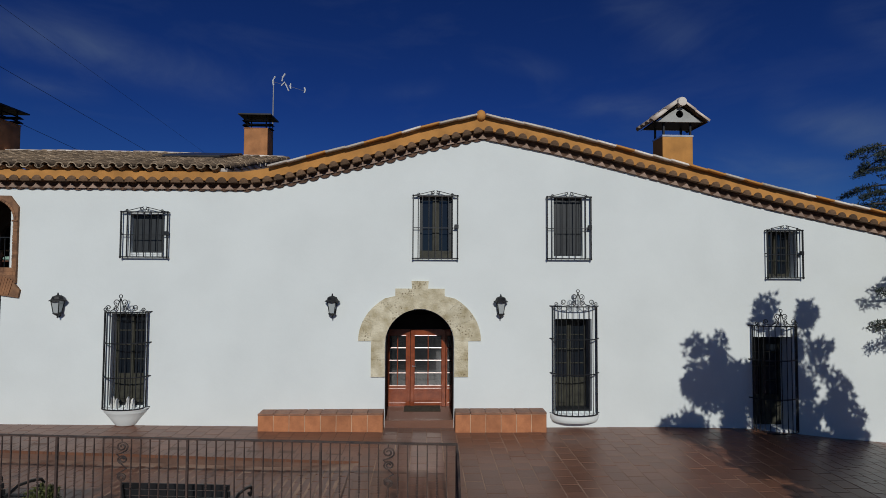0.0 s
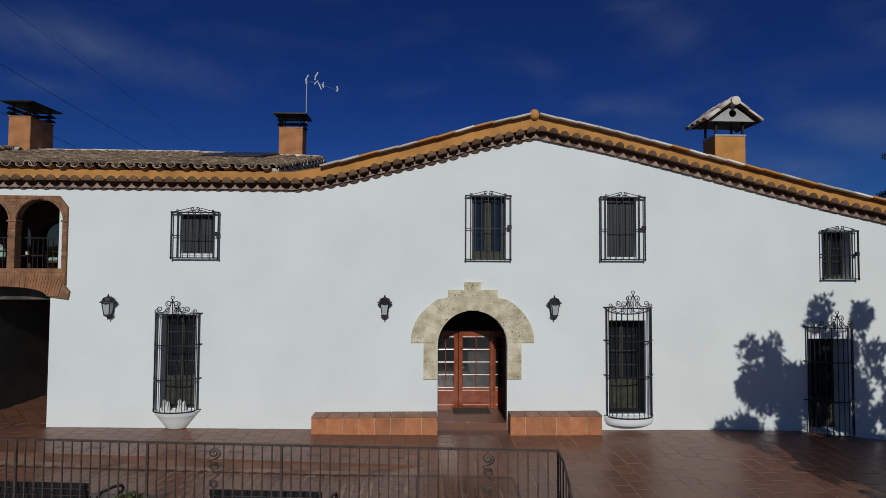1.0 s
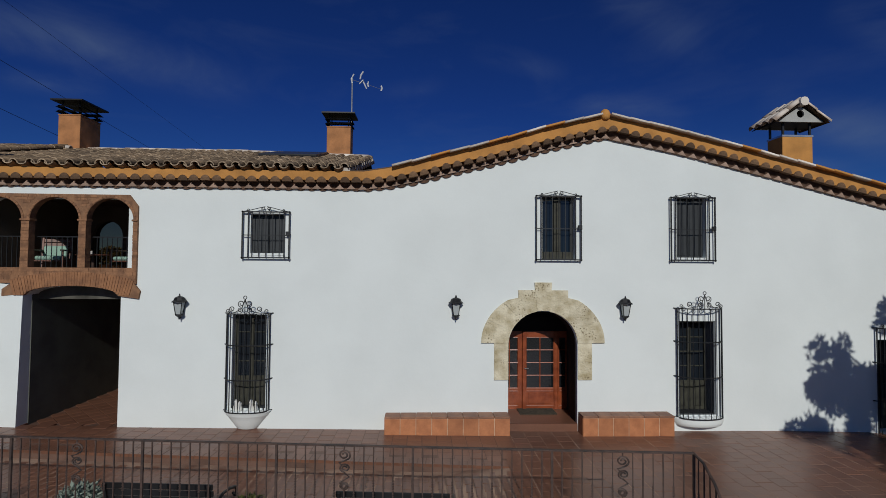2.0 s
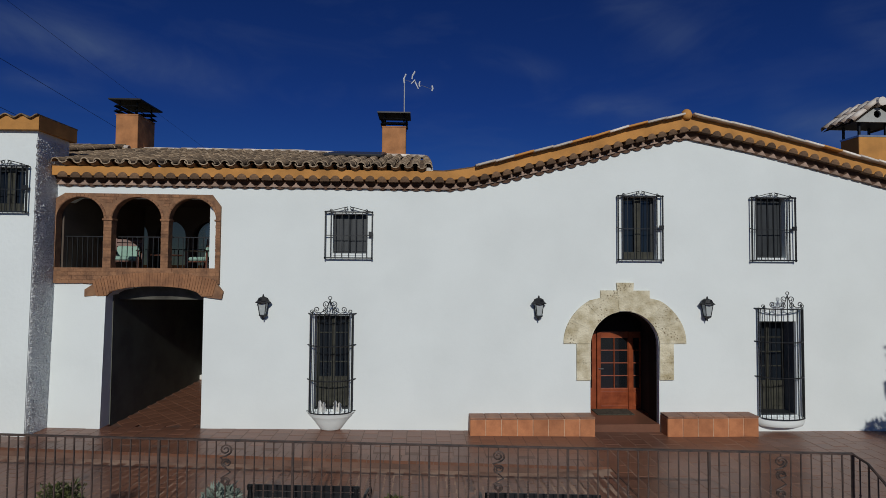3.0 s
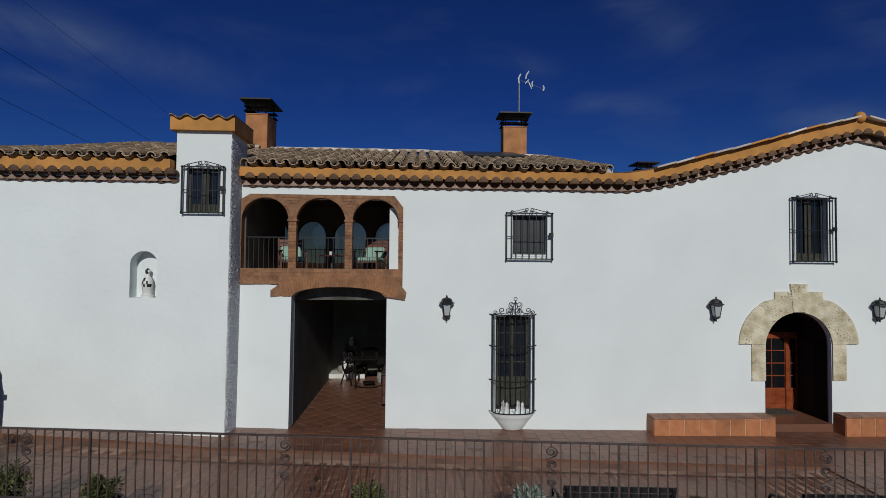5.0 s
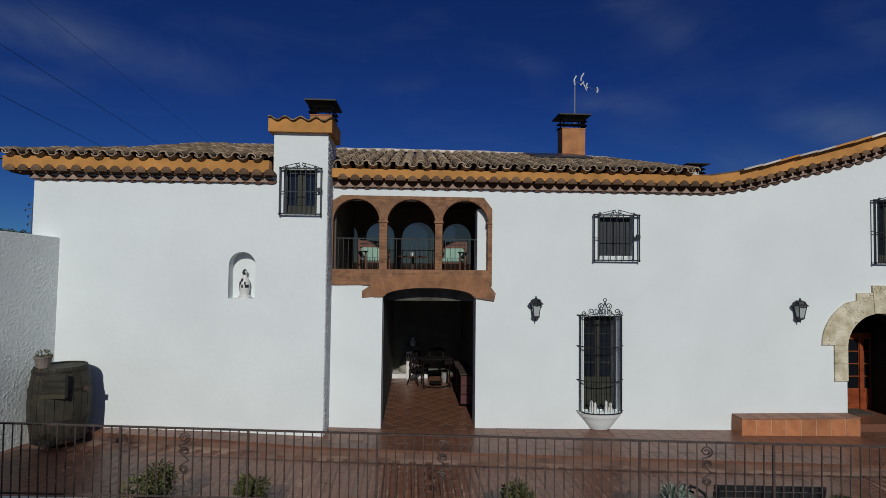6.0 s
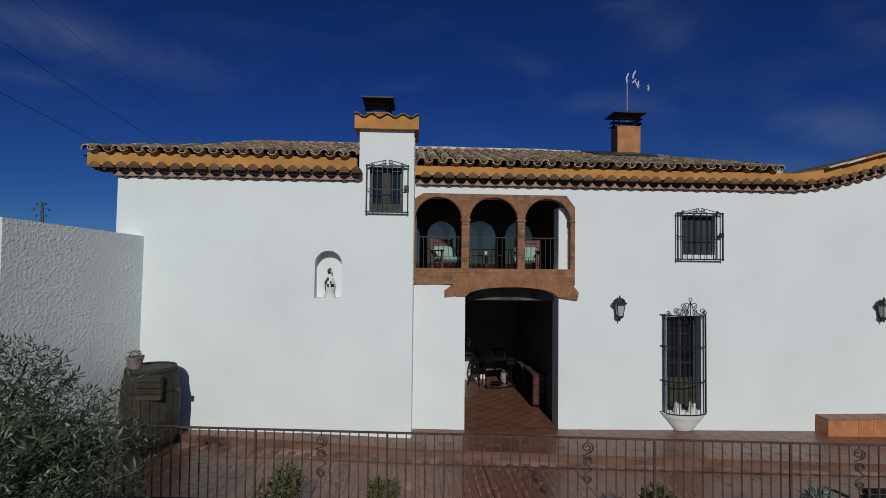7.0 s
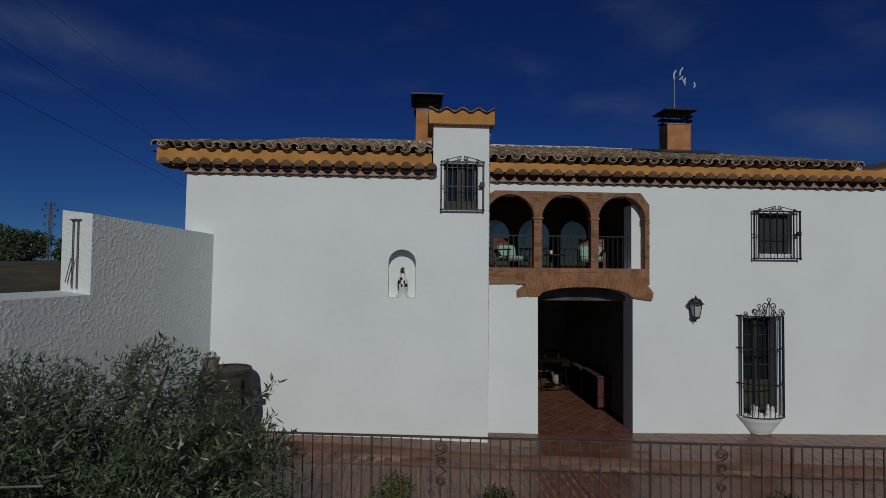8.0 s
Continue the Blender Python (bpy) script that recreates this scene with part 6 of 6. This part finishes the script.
V0 = 0.137
chest = thing("drawer_chest", pose(-8.905, 12.31, V0), "dark red wooden chest of drawers against the passage wall", "chest")
part("body", made_box(-0.15, 0.15, 0.0, 0.95, 0.05, 0.75, 0.01), BLACK_WOOD, chest)
part("top", made_box(-0.16, 0.16, -0.03, 0.97, 0.75, 0.78, 0.006), DULL_TOP, chest, "pale worn top")
for k in range(3):
    d = part("drawer", made_box(-0.135, 0.135, -0.015, 0.005, 0.08 + 0.22 * k, 0.29 + 0.22 * k, 0.005), RED_CHEST, chest)
    bm = bmesh.new()
    tube(bm, [(0, -0.015, 0.185 + 0.22 * k), (0, -0.04, 0.185 + 0.22 * k)], 0.014, 8)
    part("knob", bm, IRON, d)
cab = thing("low_cabinet", pose(-8.92, 13.5, V0), "dark red cabinet farther along the passage", "cabinet")
part("body", made_box(-0.15, 0.15, 0.0, 0.62, 0.0, 0.71, 0.01), BLACK_WOOD, cab)
part("top", made_box(-0.16, 0.16, -0.02, 0.64, 0.71, 0.735, 0.006), DULL_TOP, cab, "pale worn top")
for s in (-1, 1):
    part("door", made_box(min(0.01 * s, 0.14 * s), max(0.01 * s, 0.14 * s), -0.015, 0.004, 0.05, 0.68, 0.006), RED_CHEST, cab)

wheel = thing("spinning_wheel", pose(-10.12, 14.55, V0, 0, 0, 62), "old dark wooden spinning wheel on a stand", "spinning wheel")
bm = bmesh.new()
ring = [(0.30 * math.cos(2 * math.pi * i / 24), 0, 0.62 + 0.30 * math.sin(2 * math.pi * i / 24)) for i in range(25)]
tube(bm, ring, 0.028, 6)
part("rim", bm, BLACK_WOOD, wheel)
for k in range(8):
    a = math.pi * k / 4
    bm = bmesh.new()
    tube(bm, [(0.04 * math.cos(a), 0, 0.62 + 0.04 * math.sin(a)), (0.29 * math.cos(a), 0, 0.62 + 0.29 * math.sin(a))], 0.012, 5)
    part("spoke", bm, BLACK_WOOD, wheel)
bm = bmesh.new()
tube(bm, [(0, -0.1, 0.62), (0, 0.1, 0.62)], 0.045, 8)
part("hub", bm, BLACK_WOOD, wheel)
part("bench_board", made_box(-0.15, 0.75, -0.09, 0.09, 0.38, 0.43, 0.008), BLACK_WOOD, wheel)
for x, y in ((-0.1, -0.1), (-0.1, 0.1), (0.68, 0.0)):
    bm = bmesh.new()
    tube(bm, [(x * 1.25, y * 1.8, 0), (x, y * 0.5, 0.40)], 0.02, 6)
    part("leg", bm, BLACK_WOOD, wheel)
for y in (-0.06, 0.06):
    bm = bmesh.new()
    tube(bm, [(0.0, y, 0.42), (0.0, y, 0.70)], 0.016, 6)
    part("upright", bm, BLACK_WOOD, wheel)

sewing = thing("sewing_table", pose(-9.55, 14.35, V0, 0, 0, 8), "old black treadle sewing table in the passage", "table")
part("tabletop", made_box(-0.45, 0.45, -0.22, 0.22, 0.74, 0.78, 0.008), BLACK_WOOD, sewing)
for s in (-1, 1):
    bm = bmesh.new()
    tube(bm, [(s * 0.36, -0.18, 0.74), (s * 0.36, -0.10, 0.45), (s * 0.36, -0.16, 0.2), (s * 0.36, -0.24, 0.0)], 0.018, 6)
    tube(bm, [(s * 0.36, 0.18, 0.74), (s * 0.36, 0.10, 0.45), (s * 0.36, 0.16, 0.2), (s * 0.36, 0.24, 0.0)], 0.018, 6)
    tube(bm, [(s * 0.36, -0.11, 0.45), (s * 0.36, 0.11, 0.45)], 0.015, 6)
    part("iron_side", bm, BLACK_WOOD, sewing)
bm = bmesh.new()
tube(bm, [(-0.42, -0.23, 0.10), (-0.2, -0.23, 0.035), (0, -0.23, 0.02), (0.2, -0.23, 0.035), (0.42, -0.23, 0.10)], 0.018, 6)
part("foot_bar", bm, BLACK_WOOD, sewing)
part("treadle", made_box(-0.16, 0.16, -0.14, 0.14, 0.10, 0.12, 0.004), BLACK_WOOD, sewing)
bm = bmesh.new()
tube(bm, [(0.2, 0, 0.78), (0.2, 0, 0.98), (0.12, 0, 1.02), (-0.12, 0, 1.01), (-0.18, 0, 0.96), (-0.18, 0, 0.80)], 0.04, 8)
part("machine_arm", bm, BLACK_WOOD, sewing)
part("drawer", made_box(0.20, 0.42, -0.235, 0.1, 0.62, 0.735, 0.006), BLACK_WOOD, sewing)
bm = bmesh.new()
lathe(bm, [(0.0, 0), (0.07, 0), (0.10, 0.12), (0.08, 0.24), (0.09, 0.28), (0.0, 0.28)], 12)
ob = part("milk_jug", bm, surface("dull_enamel", (0.30, 0.29, 0.27), 0.6, 0.1, 8, 40, 0.1))
ob.matrix_basis = pose(-9.28, 14.85, V0)
tagged(ob, "white enamel jug on the passage floor", "jug")

stove = thing("white_stove", pose(-10.24, 15.12, V0), "white enamelled stove with dark grate slots at the passage end", "stove")
part("body", made_box(-0.14, 0.14, 0.0, 0.16, 0.0, 0.80, 0.015), CERAMIC, stove)
for k in range(5):
    part("slot", made_box(-0.11 + 0.046 * k, -0.08 + 0.046 * k, -0.006, 0.004, 0.66, 0.74), BLACK_WOOD, stove)
# Pale shapes put the sun patch on the end wall into geometry and colour.
end_wall_patch = thing("fireplace", pose(-10.3, 15.3, V0), "white baseboard plinth and pale sloping shape for the sun patch on the end wall", "fireplace")
part("plinth", made_box(-0.50, 0.55, -0.05, 0.48, 0.0, 0.13, 0.01), CERAMIC, end_wall_patch)
bm = bmesh.new()
lathe(bm, [(0.42, 0.14), (0.40, 0.3), (0.30, 0.5), (0.20, 0.62), (0.19, 0.9), (0.0, 0.9)], 16, math.pi, 2 * math.pi, 0.1, 0.45)
part("hood", bm, PLASTER_IN, end_wall_patch, smooth=True)
bm = bmesh.new()
lathe(bm, [(0.0, 0), (0.06, 0), (0.09, 0.1), (0.04, 0.2), (0.055, 0.25), (0.0, 0.25)], 12)
ob = part("vase", bm, CERAMIC)
ob.matrix_basis = pose(-10.2, 15.6, V0 + 0.9)
tagged(ob, "small pale vase above the sun-patch shape", "vase")

# ---------------------------------------------------------------- trees by the drive
shade = thing("shade_tree", pose(7.70, 4.4, -0.2), "leafy round-crowned tree shading the house end", "tree")
rr = random.Random(31)
bm = bmesh.new()
tube(bm, [(0, 0, 0), (0.05, 0, 1.2), (0.0, 0.05, 2.4), (0.1, 0, 4.2)], 0.16, 8, 0.04)
blobs = []
for k in range(11):
    a, z = rr.uniform(0, 6.28), rr.uniform(1.6, 5.2)
    reach = rr.uniform(0.7, 1.9) * (1.15 - 0.5 * abs(z - 3.4) / 2)
    end = (reach * math.cos(a), reach * math.sin(a), z + 0.5)
    tube(bm, [(0, 0, z - 0.9), (end[0] * 0.5, end[1] * 0.5, z - 0.1), end], 0.06, 6, 0.015)
part("trunk", bm, BARK, shade)
FALL = math.tan(SUN_ELEV)
blobs = []
for cx, half, z0, z1, n in ((-1.3, 0.8, -2.7, 1.8, 78), (0.3, 0.85, -2.7, 1.7, 78), (-0.5, 0.6, -2.6, 1.2, 40), (0.05, 0.30, 1.6, 2.65, 4), (0.87, 0.36, 1.5, 2.45, 5),
                            (1.2, 0.36, -2.6, 1.7, 24), (1.6, 0.28, -2.6, 1.0, 17), (1.95, 0.22, -2.2, 0.3, 8), (1.6, 0.4, -3.0, -0.5, 30), (1.2, 0.8, -3.3, -2.0, 30), (-0.9, 1.0, -2.6, -0.35, 60), (0.8, 1.2, -2.6, -0.3, 80), (1.95, 0.25, -2.6, -0.6, 16), (-2.25, 0.15, -0.4, 0.05, 3)):
    for _ in range(n):
        u = rr.uniform(0, 1)
        y = rr.uniform(-0.6, 0.6)
        w = half * (1 - 0.5 * u ** 3)
        blobs.append((cx + rr.uniform(-1, 1) * w, y, z0 + (z1 - z0) * u + FALL * (FACADE - 4.4 - y) + 0.2, rr.uniform(0.11, 0.20)))
rosettes = []
for bx, by, bz, br in blobs:
    for _ in range(7):
        d = Vector((rr.gauss(0, 1), rr.gauss(0, 1), rr.gauss(0, 1))).normalized()
        rosettes.append((bx + d.x * br * 1.3, by + d.y * br * 1.3, bz + d.z * br * 1.3, 0.03))
part("crown", leaf_cloud("crown", blobs, 26000, 0.12, 0.045, SHRUB, 33), SHRUB, shade)
part("leaf_tufts", leaf_cloud("leaf_tufts", rosettes, 30000, 0.13, 0.036, SHRUB, 34, 0.1, 1.4), SHRUB, shade)

# cedars at the house end
def cedar(x, y, z, seed, height, spread, label, low=0.9):
    g = thing("cedar_tree", pose(x, y, z), label, "tree", "cedars")
    r_ = random.Random(seed)
    bm = bmesh.new()
    tube(bm, [(0, 0, 0), (0.05, 0, height * 0.4), (0, 0, height)], 0.2, 8, 0.03)
    part("trunk", bm, BARK, g)
    bm, sprigs = bmesh.new(), []
    n = int(height * 6)
    for k in range(n):
        zz = low + (height - low - 0.3) * k / n + r_.uniform(-0.1, 0.1)
        a = k * 2.4 + r_.uniform(-0.3, 0.3)
        reach = max(0.4, spread * (1 - 0.75 * zz / height) * r_.uniform(0.75, 1.05))
        d = Vector((math.cos(a), math.sin(a), 0.0))
        for q in range(1):
            tube(bm, [Vector((0, 0, zz)) + d * reach * t + Vector((0, 0, 0.2 * t - 0.5 * t * t)) for t in (0, 0.3, 0.6, 0.85, 1.0)], 0.03, 5, 0.006)
        for j in range(22):
            t = 0.25 + 0.75 * j / 21
            p = Vector((0, 0, zz)) + d * reach * t + Vector((0, 0, 0.2 * t - 0.5 * t * t))
            q = Vector((-d.y, d.x, 0)) * (1.08 - t) * 0.75 * r_.uniform(-1, 1)
            sprigs.append((p.x + q.x, p.y + q.y, p.z - 0.25 * q.length, 0.09))
    part("boughs", bm, BARK, g)
    part("needles", leaf_cloud("needles", sprigs, 40000, 0.085, 0.013, LEAF_DARK, seed, 0.1, 0.35), LEAF_DARK, g)


cedar(11.75, 9.5, -0.6, 41, 7.6, 3.5, "dark layered cedar standing close to the house end", 3.0)
cedar(15.2, 15.8, -1.6, 43, 9.5, 4.6, "dark cedar rising behind the house end")

# ---------------------------------------------------------------- distance
for k, (x, y, s) in enumerate(((-80, 88, 7.4), (-84, 92, 6.0), (-88, 88, 5), (-72, 92, 5.0), (-67, 94, 4.6), (-96, 90, 5), (-60, 96, 4.4), (-76, 86, 6.4), (-70, 88, 4.8), (-64, 90, 4.8))):
    t_ = thing("far_tree", pose(x, y, field_z(x, y) - 0.1), "dark distant tree at the edge of the field", "tree", "distant trees")
    bm = bmesh.new()
    tube(bm, [(0, 0, 0), (0.1, 0, s * 0.5)], 0.25, 6, 0.1)
    part("trunk", bm, BARK, t_)
    rr = random.Random(60 + k)
    blobs = [(rr.uniform(-0.42, 0.42) * s, rr.uniform(-0.3, 0.3) * s, s * rr.uniform(0.16, 0.62), s * rr.uniform(0.13, 0.22)) for _ in range(18)]
    part("crown", leaf_cloud("crown", blobs, 9000, 0.34, 0.11, LEAF, 70 + k), LEAF, t_)
pylon = thing("pylon", pose(-64.9, 75.5, field_z(-65, 75) - 0.1) @ Matrix.Scale(0.255, 4), "distant lattice power pylon", "pylon")
bm = bmesh.new()
for sx in (-1, 1):
    for sy in (-1, 1):
        tube(bm, [(0.95 * sx, 0.95 * sy, 0), (0.5 * sx, 0.5 * sy, 27), (0.3 * sx, 0.3 * sy, 33)], 0.16, 4)
for k in range(9):
    z, w = 3 * k, 0.95 - 0.5 * k / 9
    w2 = 0.95 - 0.5 * (k + 1) / 9
    tube(bm, [(-w, -w, z), (w2, -w2, z + 3)], 0.14, 4), tube(bm, [(w, -w, z), (-w2, -w2, z + 3)], 0.14, 4)
PYLON_STEEL = surface("dull_galvanised_steel", (0.16, 0.17, 0.18), 0.7, 0.1, 2, 30, 0.1, metal=0.2)
part("lattice", bm, PYLON_STEEL, pylon)
for z, w in ((21.5, 3.0), (26, 3.0), (29.5, 4.6), (32.6, 2.6)):
    bm = bmesh.new()
    tube(bm, [(-w, -0.5, z), (0, -0.5, z + 0.7), (w, -0.5, z)], 0.2, 4)
    part("crossarm", bm, PYLON_STEEL, pylon)
    for s in (-1, 1):
        bm = bmesh.new()
        tube(bm, [(s * w * 0.9, -0.5, z - 1.2), (s * w * 0.9, -0.5, z)], 0.32, 5)
        part("insulator", bm, BLACK, pylon)


def cable(p, q, sag, r=0.035):
    p, q = Vector(p), Vector(q)
    bm = bmesh.new()
    tube(bm, [p.lerp(q, t / 24) - Vector((0, 0, 4 * sag * (t / 24) * (1 - t / 24))) for t in range(25)], r, 4)
    tagged(part("power_cable", bm, BLACK), "thin overhead power cable far above the roof", "cable", "power cables", "structure")


cable((-124, -10, 75.1), (-129.5, 430, 41.6), 0.4, 0.07)
cable((-124, -10, 61.1), (-129.5, 430, 27.6), 0.4, 0.07)
cable((-124, -10, 93.1), (-129.5, 430, 59.6), 0.4, 0.05)
